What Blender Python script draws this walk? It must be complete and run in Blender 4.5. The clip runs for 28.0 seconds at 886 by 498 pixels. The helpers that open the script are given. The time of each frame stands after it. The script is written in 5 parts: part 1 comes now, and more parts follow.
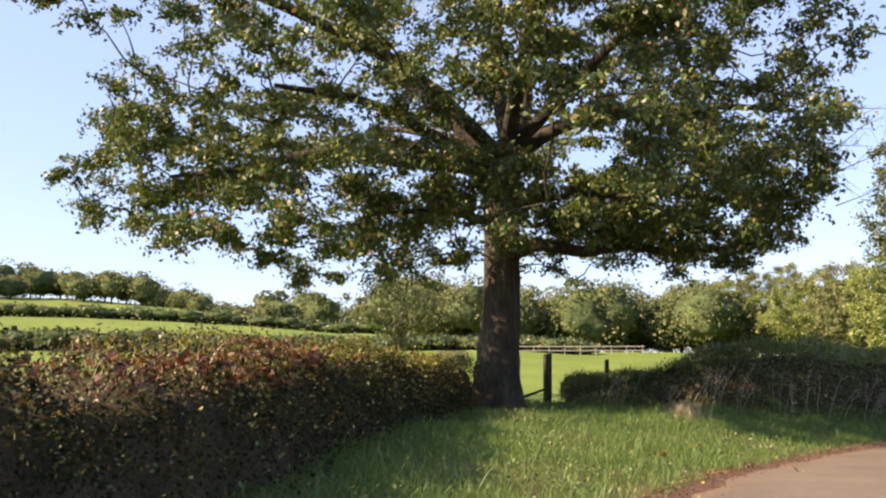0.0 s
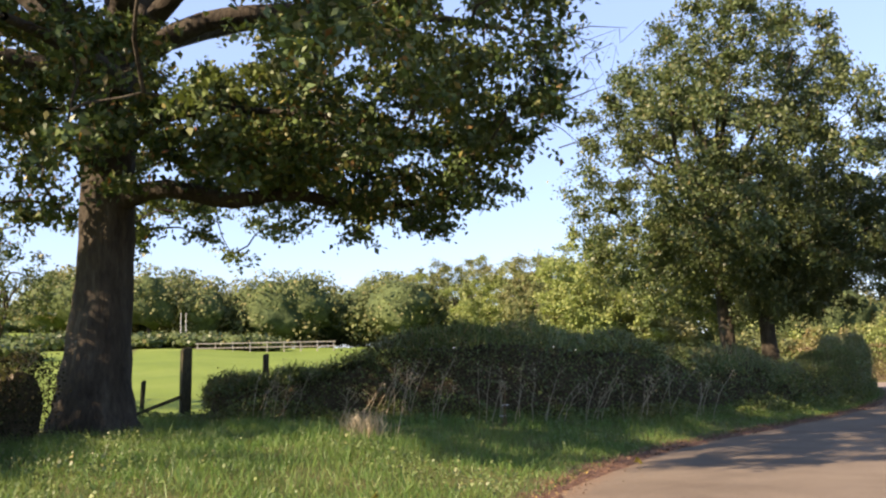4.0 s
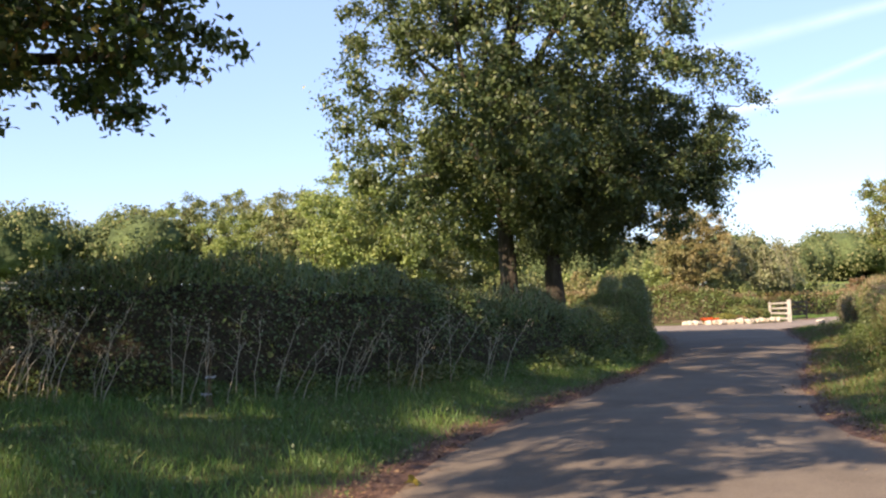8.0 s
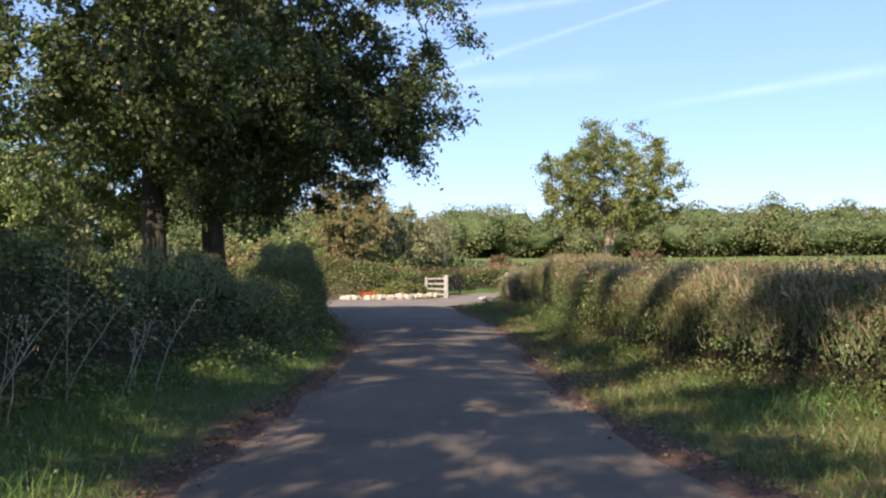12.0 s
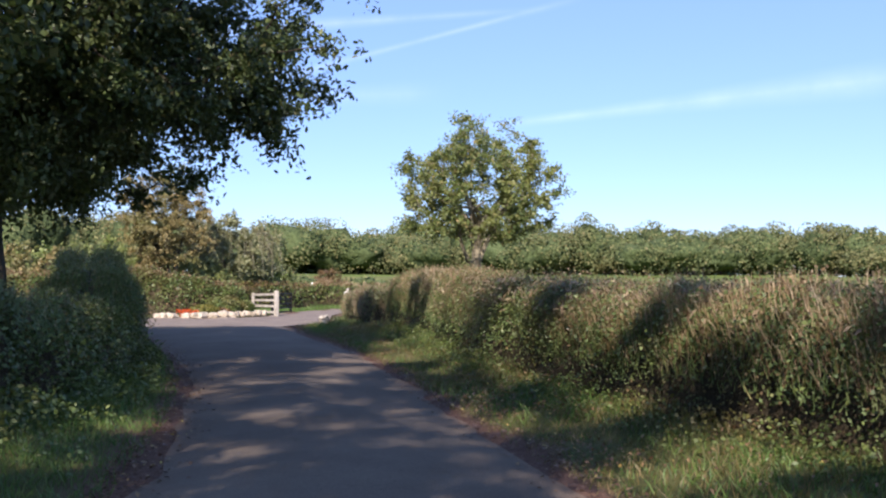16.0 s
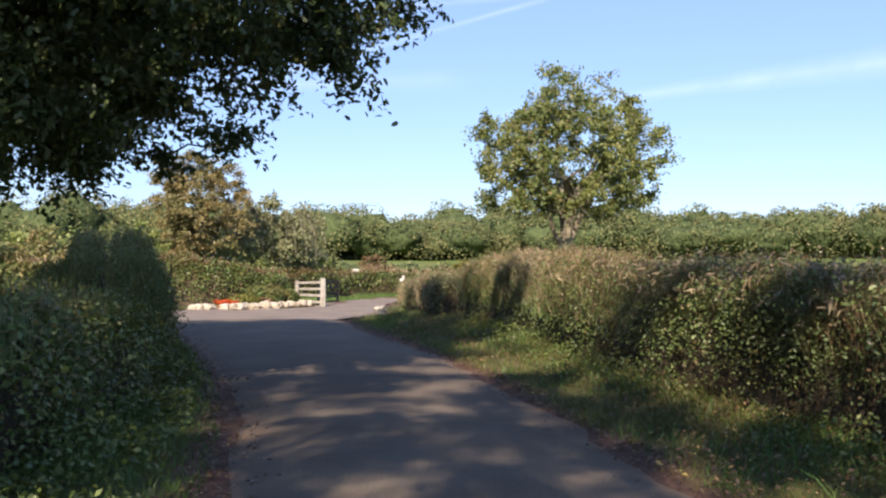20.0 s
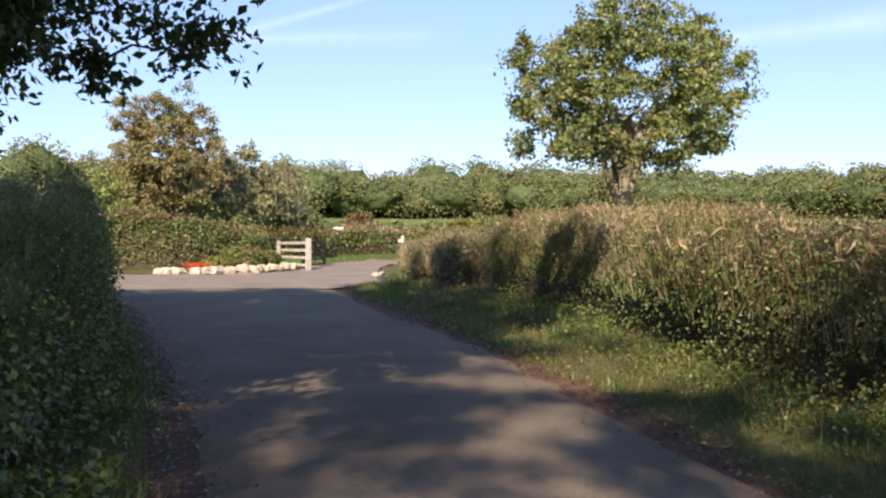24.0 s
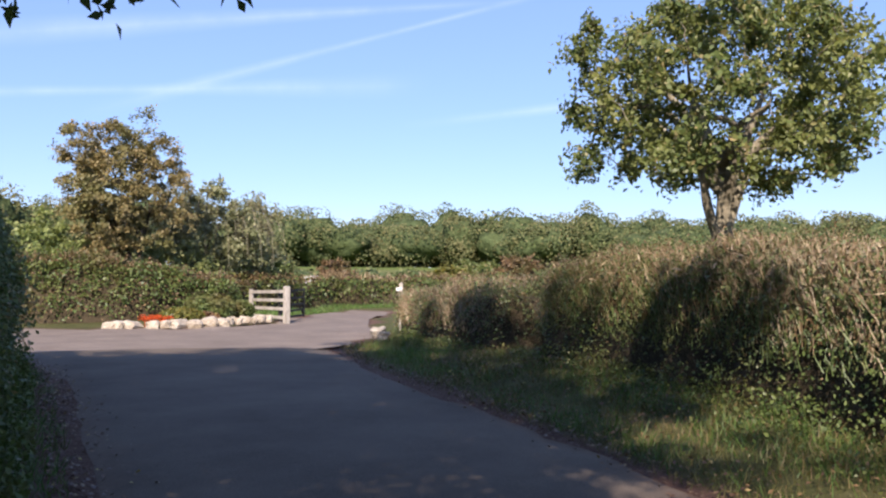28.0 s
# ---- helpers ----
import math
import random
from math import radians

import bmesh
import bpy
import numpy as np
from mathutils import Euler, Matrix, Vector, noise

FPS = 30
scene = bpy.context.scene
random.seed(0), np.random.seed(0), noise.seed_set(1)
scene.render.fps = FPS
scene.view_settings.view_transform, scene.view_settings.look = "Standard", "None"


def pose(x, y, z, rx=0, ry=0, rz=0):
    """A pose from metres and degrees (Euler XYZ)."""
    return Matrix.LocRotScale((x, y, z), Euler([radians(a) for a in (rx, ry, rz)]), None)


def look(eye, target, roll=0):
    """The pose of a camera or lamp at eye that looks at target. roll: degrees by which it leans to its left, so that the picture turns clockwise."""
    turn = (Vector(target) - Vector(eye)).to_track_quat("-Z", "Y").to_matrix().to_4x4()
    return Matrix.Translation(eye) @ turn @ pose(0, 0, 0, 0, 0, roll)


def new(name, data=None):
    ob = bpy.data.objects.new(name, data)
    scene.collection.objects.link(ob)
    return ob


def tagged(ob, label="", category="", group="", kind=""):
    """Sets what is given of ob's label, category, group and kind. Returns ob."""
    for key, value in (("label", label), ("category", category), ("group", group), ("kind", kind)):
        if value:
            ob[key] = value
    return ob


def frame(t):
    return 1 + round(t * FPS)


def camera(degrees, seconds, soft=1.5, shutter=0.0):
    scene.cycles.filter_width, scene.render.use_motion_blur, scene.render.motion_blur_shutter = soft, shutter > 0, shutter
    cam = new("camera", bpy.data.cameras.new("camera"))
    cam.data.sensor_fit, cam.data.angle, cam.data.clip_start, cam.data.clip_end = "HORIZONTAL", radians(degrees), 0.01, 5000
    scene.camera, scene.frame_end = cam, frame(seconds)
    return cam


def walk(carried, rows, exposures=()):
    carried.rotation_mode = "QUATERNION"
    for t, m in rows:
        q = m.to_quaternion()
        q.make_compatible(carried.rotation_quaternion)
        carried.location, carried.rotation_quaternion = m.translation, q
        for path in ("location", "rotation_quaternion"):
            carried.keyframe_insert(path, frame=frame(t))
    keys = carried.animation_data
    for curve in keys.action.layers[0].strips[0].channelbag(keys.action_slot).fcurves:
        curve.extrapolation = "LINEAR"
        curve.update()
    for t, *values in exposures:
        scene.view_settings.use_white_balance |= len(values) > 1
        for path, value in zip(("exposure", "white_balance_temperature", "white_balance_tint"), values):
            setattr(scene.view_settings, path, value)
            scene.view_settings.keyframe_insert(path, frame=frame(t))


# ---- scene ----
cam = camera(52.0, 28.0, 2.2)
PATH = [
    (0, (-1.394, -5.302, 1.339), (-1.473, -3.323, 1.617), 0.0),
    (0.5, (-1.271, -4.334, 1.342), (-1.268, -2.351, 1.603), 1.2),
    (1, (-1.104, -3.388, 1.335), (-0.994, -1.404, 1.562), 0.0),
    (1.5, (-0.944, -2.496, 1.329), (-0.75, -0.519, 1.56), -0.4),
    (2, (-0.729, -1.687, 1.315), (-0.362, 0.267, 1.529), -0.9),
    (2.5, (-0.511, -0.937, 1.331), (-0.073, 0.998, 1.581), -0.1),
    (4.5, (0.587, 1.893, 1.396), (1.207, 3.777, 1.654), -2.1),
    (5, (0.886, 2.565, 1.412), (1.572, 4.428, 1.653), -1.3),
    (5.5, (1.223, 3.185, 1.436), (2.0, 5.016, 1.647), 0.3),
    (6, (1.525, 3.766, 1.463), (2.372, 5.566, 1.675), -1.0),
    (6.5, (1.909, 4.385, 1.479), (2.86, 6.132, 1.689), -2.3),
    (7, (2.288, 5.01, 1.471), (3.308, 6.718, 1.667), -2.1),
    (7.5, (2.609, 5.626, 1.471), (3.646, 7.328, 1.628), -2.3),
    (8, (2.871, 6.201, 1.474), (3.904, 7.909, 1.597), -1.8),
    (8.5, (3.19, 6.775, 1.474), (4.3, 8.437, 1.554), -1.2),
    (9, (3.532, 7.372, 1.47), (4.716, 8.982, 1.53), 1.6),
    (9.5, (3.946, 7.964, 1.484), (5.257, 9.473, 1.522), 1.4),
    (10, (4.297, 8.5, 1.493), (5.688, 9.936, 1.563), 2.5),
    (10.5, (4.592, 8.974, 1.503), (6.079, 10.308, 1.597), 1.6),
    (11, (4.859, 9.438, 1.519), (6.379, 10.735, 1.618), 1.1),
    (11.5, (5.121, 9.901, 1.54), (6.698, 11.13, 1.605), 0.4),
    (13.5, (6.512, 11.555, 1.539), (8.198, 12.629, 1.594), 1.2),
    (14, (6.894, 11.977, 1.538), (8.635, 12.96, 1.607), 3.1),
    (14.5, (7.275, 12.399, 1.521), (9.018, 13.378, 1.595), 2.8),
    (15, (7.652, 12.791, 1.506), (9.425, 13.715, 1.581), 1.7),
    (15.5, (8.031, 13.183, 1.49), (9.824, 14.061, 1.615), 3.0),
    (16, (8.399, 13.592, 1.485), (10.217, 14.423, 1.565), 0.4),
    (16.5, (8.776, 13.979, 1.483), (10.584, 14.834, 1.503), 0.8),
    (17, (9.161, 14.38, 1.484), (11.012, 15.138, 1.516), 0.8),
    (17.5, (9.533, 14.728, 1.494), (11.372, 15.512, 1.524), 0.0),
    (18, (9.915, 15.087, 1.497), (11.747, 15.887, 1.558), 0.6),
    (18.5, (10.316, 15.412, 1.504), (12.147, 16.215, 1.554), -0.3),
    (19, (10.718, 15.744, 1.506), (12.538, 16.572, 1.553), 0.0),
    (19.5, (11.163, 16.092, 1.498), (12.976, 16.936, 1.544), -1.4),
    (20, (11.624, 16.418, 1.481), (13.41, 17.316, 1.53), -0.0),
    (20.5, (12.093, 16.71, 1.459), (13.875, 17.618, 1.502), 1.5),
    (21, (12.568, 16.984, 1.437), (14.332, 17.925, 1.468), 1.1),
    (21.5, (13.026, 17.32, 1.44), (14.808, 18.227, 1.41), -0.3),
    (22, (13.469, 17.683, 1.448), (15.239, 18.615, 1.429), -0.4),
    (22.5, (13.902, 18.058, 1.459), (15.667, 18.998, 1.444), -0.4),
    (24.5, (15.617, 19.646, 1.544), (17.436, 20.478, 1.497), 0.5),
    (25, (16.048, 19.999, 1.535), (17.861, 20.844, 1.489), 1.0),
    (25.5, (16.489, 20.37, 1.529), (18.296, 21.227, 1.521), 1.0),
    (26, (16.937, 20.759, 1.512), (18.77, 21.558, 1.52), -0.2),
    (26.5, (17.368, 21.193, 1.493), (19.223, 21.937, 1.569), 0.8),
    (27, (17.824, 21.561, 1.474), (19.696, 22.265, 1.502), -1.3),
    (27.5, (18.258, 21.902, 1.461), (20.097, 22.685, 1.529), 0.4),
    (28, (18.722, 22.205, 1.442), (20.563, 22.984, 1.508), 0.3),
]
walk(cam, [(t, look(eye, target, roll)) for t, eye, target, roll in PATH], [(0, 1.65, 8400, 21), (1, 1.8, 8200, 20), (5, 1.58, 7700, 19), (7, 1.53, 7200, 17), (9, 1.6, 7600, 20), (10, 1.5, 7600, 19), (11, 1.3, 6900, 15), (14, 1.17, 6500, 17), (16, 1.12, 6150, 20), (18, 1.13, 6350, 19), (20, 1.15, 6700, 17), (22, 1.25, 7200, 17), (25, 1.17, 6850, 17), (28, 1.0, 6350, 21)])


# ---- world, sun, exposure ----
SUN_TO = Vector((-0.955, -0.297, 0.0)).normalized()
SUN_EL = radians(33.5)
world = bpy.data.worlds.new("sky_world")
world.use_nodes = True
scene.world = world
wn = world.node_tree.nodes
sky = wn.new("ShaderNodeTexSky")
sky.sky_type = "NISHITA"
sky.sun_disc = False
sky.sun_elevation = SUN_EL
sky.sun_rotation = math.atan2(SUN_TO.x, SUN_TO.y)
sky.altitude = 100.0
sky.air_density = 1.0
sky.dust_density = 0.15
sky.ozone_density = 4.0
wn["Background"].inputs["Strength"].default_value = 0.135
veil = wn.new("ShaderNodeMix")
veil.data_type = "RGBA"
veil.inputs[0].default_value = 0.65
veil.inputs[7].default_value = (1.02, 1.64, 3.15, 1)
world.node_tree.links.new(sky.outputs["Color"], veil.inputs[6])
world.node_tree.links.new(veil.outputs[2], wn["Background"].inputs["Color"])
sun_data = bpy.data.lights.new("sun", "SUN")
sun_data.energy = 4.4
sun_data.angle = radians(0.6)
sun_data.color = (1.0, 0.89, 0.73)
sun = new("sun", sun_data)
sun_dir = Vector((SUN_TO.x * math.cos(SUN_EL), SUN_TO.y * math.cos(SUN_EL), math.sin(SUN_EL)))
sun.matrix_world = look((0, 0, 40), Vector((0, 0, 40)) - sun_dir)


# ---- materials ----
def nodes_of(name, rough=0.8, spec=0.3):
    m = bpy.data.materials.new(name)
    m.use_nodes = True
    nt = m.node_tree
    b = nt.nodes["Principled BSDF"]
    b.inputs["Roughness"].default_value = rough
    b.inputs["Specular IOR Level"].default_value = spec
    return m, nt, b


def ramp_of(nt, stops, factor):
    r = nt.nodes.new("ShaderNodeValToRGB")
    el = r.color_ramp.elements
    while len(el) < len(stops):
        el.new(0.5)
    for e, (p, c) in zip(el, stops):
        e.position, e.color = p, (*c, 1)
    nt.links.new(factor, r.inputs[0])
    return r.outputs[0]


def noise_of(nt, scale, detail=4, rough=0.6, stretch=None):
    tc = nt.nodes.new("ShaderNodeNewGeometry")
    src = tc.outputs["Position"]
    if stretch:
        mp = nt.nodes.new("ShaderNodeMapping")
        mp.inputs["Scale"].default_value = stretch
        nt.links.new(src, mp.inputs[0])
        src = mp.outputs[0]
    n = nt.nodes.new("ShaderNodeTexNoise")
    n.inputs["Scale"].default_value, n.inputs["Detail"].default_value = scale, detail
    n.inputs["Roughness"].default_value = rough
    nt.links.new(src, n.inputs["Vector"])
    return n.outputs["Fac"]


def mix_of(nt, a, b, fac, mode="MIX"):
    x = nt.nodes.new("ShaderNodeMix")
    x.data_type, x.blend_type = "RGBA", mode
    for sock, v in ((x.inputs[0], fac), (x.inputs[6], a), (x.inputs[7], b)):
        if hasattr(v, "is_output"):
            nt.links.new(v, sock)
        elif isinstance(v, tuple):
            sock.default_value = (*v, 1)
        else:
            sock.default_value = v
    return x.outputs[2]


def bump_of(nt, b, height, strength, dist=0.02):
    n = nt.nodes.new("ShaderNodeBump")
    n.inputs["Strength"].default_value, n.inputs["Distance"].default_value = strength, dist
    nt.links.new(height, n.inputs["Height"])
    nt.links.new(n.outputs[0], b.inputs["Normal"])


def leaf_mat(name, stops, through_light=0.35, patch=None, patch_scale=0.5, rough=0.48, spec=0.45):
    """Leaves: each leaf its own tint, with drifts of a second tint; light comes through."""
    m, nt, b = nodes_of(name, rough, spec)
    g = nt.nodes.new("ShaderNodeNewGeometry")
    col = ramp_of(nt, stops, g.outputs["Random Per Island"])
    if patch:
        f = nt.nodes.new("ShaderNodeMapRange")
        f.inputs[1].default_value, f.inputs[2].default_value = 0.48, 0.68
        nt.links.new(noise_of(nt, patch_scale, 3), f.inputs[0])
        col = mix_of(nt, col, patch, f.outputs[0])
    nt.links.new(col, b.inputs["Base Color"])
    t = nt.nodes.new("ShaderNodeBsdfTranslucent")
    nt.links.new(mix_of(nt, col, (1.0, 0.95, 0.35), 0.5, "MULTIPLY"), t.inputs[0])
    s = nt.nodes.new("ShaderNodeMixShader")
    s.inputs[0].default_value = through_light
    nt.links.new(b.outputs[0], s.inputs[1])
    nt.links.new(t.outputs[0], s.inputs[2])
    nt.links.new(s.outputs[0], nt.nodes["Material Output"].inputs[0])
    return m


def rough_mat(name, stops, scale, rough=0.85, bump=0.5, dist=0.02, stretch=None, fine=None, spec=0.25):
    """A rough natural surface: broad drifts of colour, a finer grain over them, relief."""
    m, nt, b = nodes_of(name, rough, spec)
    n = noise_of(nt, scale, 6, 0.65, stretch)
    f = noise_of(nt, fine or scale * 9, 4, 0.7, stretch)
    col = mix_of(nt, ramp_of(nt, stops, n), ramp_of(nt, [(0.3, (0.45, 0.45, 0.45)), (0.7, (1.35, 1.35, 1.35))], f), 0.8, "MULTIPLY")
    nt.links.new(col, b.inputs["Base Color"])
    bump_of(nt, b, f, bump, dist)
    return m


GREEN_OAK = leaf_mat("oak_leaf", [(0.0, (0.036, 0.067, 0.019)), (0.45, (0.065, 0.111, 0.031)), (0.8, (0.108, 0.158, 0.043)), (0.96, (0.235, 0.181, 0.062)), (1.0, (0.282, 0.121, 0.046))], 0.27, (0.122, 0.158, 0.043), 0.35)
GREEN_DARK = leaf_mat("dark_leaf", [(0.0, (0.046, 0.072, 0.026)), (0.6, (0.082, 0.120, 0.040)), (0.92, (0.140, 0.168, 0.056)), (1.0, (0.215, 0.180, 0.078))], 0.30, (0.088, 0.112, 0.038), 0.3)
GREEN_ASH = leaf_mat("field_tree_leaf", [(0.0, (0.079, 0.118, 0.034)), (0.5, (0.145, 0.190, 0.055)), (0.88, (0.225, 0.245, 0.080)), (1.0, (0.360, 0.280, 0.130))], 0.36, (0.215, 0.232, 0.062), 0.6)
GREEN_LIGHT = leaf_mat("light_leaf", [(0.0, (0.139, 0.190, 0.059)), (0.6, (0.240, 0.300, 0.087)), (1.0, (0.379, 0.399, 0.147))], 0.4, (0.199, 0.199, 0.087), 0.15)
WILLOW = leaf_mat("willow_leaf", [(0.0, (0.143, 0.163, 0.072)), (0.6, (0.247, 0.267, 0.130)), (1.0, (0.390, 0.390, 0.221))], 0.35, (0.221, 0.208, 0.104), 0.4)
# Lightened and dulled in the colour, standing for haze over the distance.
GREEN_WOOD = leaf_mat("far_wood_leaf", [(0.0, (0.078, 0.104, 0.048)), (0.5, (0.128, 0.160, 0.066)), (0.85, (0.185, 0.196, 0.080)), (1.0, (0.245, 0.215, 0.105))], 0.25, (0.205, 0.190, 0.088), 0.06, 0.7, 0.15)
GREEN_HEDGE = leaf_mat("hedge_leaf", [(0.0, (0.080, 0.122, 0.043)), (0.55, (0.130, 0.184, 0.060)), (0.92, (0.190, 0.232, 0.080)), (1.0, (0.270, 0.235, 0.100))], 0.25, (0.128, 0.146, 0.058), 0.8)
GREEN_NETTLE = leaf_mat("fresh_hedge_leaf", [(0.0, (0.066, 0.105, 0.030)), (0.55, (0.116, 0.168, 0.044)), (1.0, (0.185, 0.225, 0.064))], 0.3, (0.158, 0.140, 0.046), 0.7)
RUSSET = leaf_mat("russet_leaf", [(0.0, (0.111, 0.065, 0.034)), (0.5, (0.176, 0.111, 0.055)), (0.85, (0.260, 0.169, 0.085)), (1.0, (0.390, 0.273, 0.143))], 0.3, (0.130, 0.111, 0.042), 0.7)
BROWN_DULL = leaf_mat("dull_brown_leaf", [(0.0, (0.030, 0.026, 0.015)), (0.6, (0.052, 0.042, 0.022)), (1.0, (0.103, 0.083, 0.042))], 0.3, (0.061, 0.037, 0.020), 0.8, 0.7, 0.12)
# Near-black green: the shade on the near hedge's face put into the leaves.
GREEN_SHADED = leaf_mat("shade_darkened_green_leaf", [(0.0, (0.011, 0.016, 0.007)), (0.6, (0.022, 0.028, 0.009)), (1.0, (0.047, 0.046, 0.017))], 0.25, (0.028, 0.024, 0.010), 0.8, 0.7, 0.12)
CRIMSON = leaf_mat("red_leaf", [(0.0, (0.084, 0.025, 0.013)), (0.6, (0.147, 0.045, 0.021)), (1.0, (0.210, 0.098, 0.042))], 0.3)
OLIVE_RUSSET = leaf_mat("olive_russet_leaf", [(0.0, (0.140, 0.125, 0.054)), (0.5, (0.232, 0.196, 0.078)), (1.0, (0.375, 0.280, 0.125))], 0.3, (0.178, 0.190, 0.068), 0.5)
GOLDEN = leaf_mat("yellow_green_leaf", [(0.0, (0.105, 0.118, 0.024)), (0.6, (0.170, 0.172, 0.034)), (1.0, (0.27, 0.215, 0.05))], 0.35)
TAN_STEM = leaf_mat("dry_stem", [(0.0, (0.143, 0.094, 0.050)), (0.5, (0.264, 0.193, 0.110)), (1.0, (0.440, 0.352, 0.220))], 0.15)
PALE_STEM = leaf_mat("pale_stem", [(0.0, (0.22, 0.18, 0.11)), (1.0, (0.42, 0.36, 0.24))], 0.1)
FALLEN = leaf_mat("fallen_leaf", [(0.0, (0.093, 0.047, 0.025)), (0.6, (0.170, 0.093, 0.044)), (0.93, (0.255, 0.162, 0.071)), (1.0, (0.468, 0.357, 0.088))], 0.1)
GRASS = leaf_mat("grass_blade", [(0.0, (0.054, 0.122, 0.025)), (0.5, (0.097, 0.196, 0.041)), (0.9, (0.158, 0.243, 0.059)), (1.0, (0.243, 0.257, 0.090))], 0.35, (0.122, 0.184, 0.045), 0.7)
GRASS_DRY = leaf_mat("dry_grass_blade", [(0.0, (0.089, 0.100, 0.027)), (0.4, (0.152, 0.142, 0.045)), (0.8, (0.250, 0.184, 0.081)), (1.0, (0.321, 0.233, 0.125))], 0.3, (0.089, 0.108, 0.027), 0.9)
# Darker than the leaves: shade inside the far crowns put into the colour.
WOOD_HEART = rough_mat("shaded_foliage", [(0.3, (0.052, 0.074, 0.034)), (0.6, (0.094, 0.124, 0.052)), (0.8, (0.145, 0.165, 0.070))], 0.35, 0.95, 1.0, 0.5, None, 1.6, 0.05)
BARK = rough_mat("bark", [(0.3, (0.028, 0.022, 0.016)), (0.55, (0.062, 0.051, 0.037)), (0.75, (0.105, 0.096, 0.074))], 3.0, 0.9, 1.0, 0.05, (1, 1, 0.25), 16)
BARK_PALE = rough_mat("pale_bark", [(0.3, (0.13, 0.11, 0.075)), (0.55, (0.26, 0.23, 0.16)), (0.75, (0.36, 0.34, 0.27))], 3.0, 0.9, 1.0, 0.03, (1, 1, 0.3), 18)
TWIG = rough_mat("hedge_twig", [(0.3, (0.058, 0.046, 0.029)), (0.7, (0.122, 0.098, 0.062))], 2.0, 0.95, 1.0, 0.06, None, 30, 0.05)
WOODY = rough_mat("weathered_timber", [(0.3, (0.30, 0.27, 0.22)), (0.6, (0.46, 0.42, 0.36)), (0.8, (0.55, 0.52, 0.46))], 4.0, 0.8, 0.5, 0.01, (1, 1, 0.2), 40)
MOSSY = rough_mat("mossy_timber", [(0.3, (0.035, 0.032, 0.020)), (0.6, (0.075, 0.070, 0.042)), (0.8, (0.09, 0.11, 0.05))], 5.0, 0.9, 0.8, 0.015, (1, 1, 0.25), 40)
STONE = rough_mat("cream_limestone", [(0.3, (0.30, 0.24, 0.17)), (0.55, (0.46, 0.40, 0.31)), (0.75, (0.56, 0.52, 0.44))], 3.0, 0.85, 0.7, 0.02, None, 20)
IRON = rough_mat("dark_gate_paint", [(0.3, (0.014, 0.014, 0.012)), (0.7, (0.040, 0.038, 0.032))], 8.0, 0.6, 0.2, 0.004)
WHITE = rough_mat("white_paint", [(0.3, (0.62, 0.61, 0.58)), (0.7, (0.80, 0.79, 0.76))], 6.0, 0.6, 0.15, 0.004)
ROOF = rough_mat("roof_slate", [(0.3, (0.10, 0.085, 0.075)), (0.7, (0.20, 0.16, 0.14))], 2.0, 0.8, 0.3, 0.02)
DARK_GLASS = nodes_of("dark_window", 0.15, 0.5)[0]
DARK_GLASS.node_tree.nodes["Principled BSDF"].inputs["Base Color"].default_value = (0.02, 0.024, 0.03, 1)
ORANGE = leaf_mat("orange_netting", [(0.0, (0.62, 0.075, 0.012)), (1.0, (0.80, 0.16, 0.03))], 0.3)


def asphalt_material():
    m, nt, b = nodes_of("asphalt", 0.92, 0.15)
    broad = ramp_of(nt, [(0.30, (0.104, 0.082, 0.062)), (0.52, (0.142, 0.114, 0.087)), (0.72, (0.172, 0.140, 0.106))], noise_of(nt, 0.55, 7, 0.66))
    grit = ramp_of(nt, [(0.32, (0.55, 0.54, 0.53)), (0.5, (1.0, 1.0, 1.0)), (0.7, (1.5, 1.46, 1.4))], noise_of(nt, 75, 3, 0.8))
    col = mix_of(nt, broad, grit, 0.75, "MULTIPLY")
    at = nt.nodes.new("ShaderNodeAttribute")
    at.attribute_name = "soil"
    f = nt.nodes.new("ShaderNodeMath")
    f.operation = "MULTIPLY_ADD"
    nt.links.new(noise_of(nt, 2.6, 6, 0.75), f.inputs[0])
    f.inputs[1].default_value = 1.6
    f.inputs[2].default_value = -1.0
    g = nt.nodes.new("ShaderNodeMath")
    g.operation, g.use_clamp = "ADD", True
    nt.links.new(at.outputs["Fac"], g.inputs[0])
    nt.links.new(f.outputs[0], g.inputs[1])
    soil = ramp_of(nt, [(0.3, (0.12, 0.078, 0.050)), (0.7, (0.24, 0.165, 0.115))], noise_of(nt, 9, 5, 0.7))
    col = mix_of(nt, col, soil, g.outputs[0])
    nt.links.new(col, b.inputs["Base Color"])
    bump_of(nt, b, noise_of(nt, 60, 4, 0.8), 0.55, 0.006)
    return m


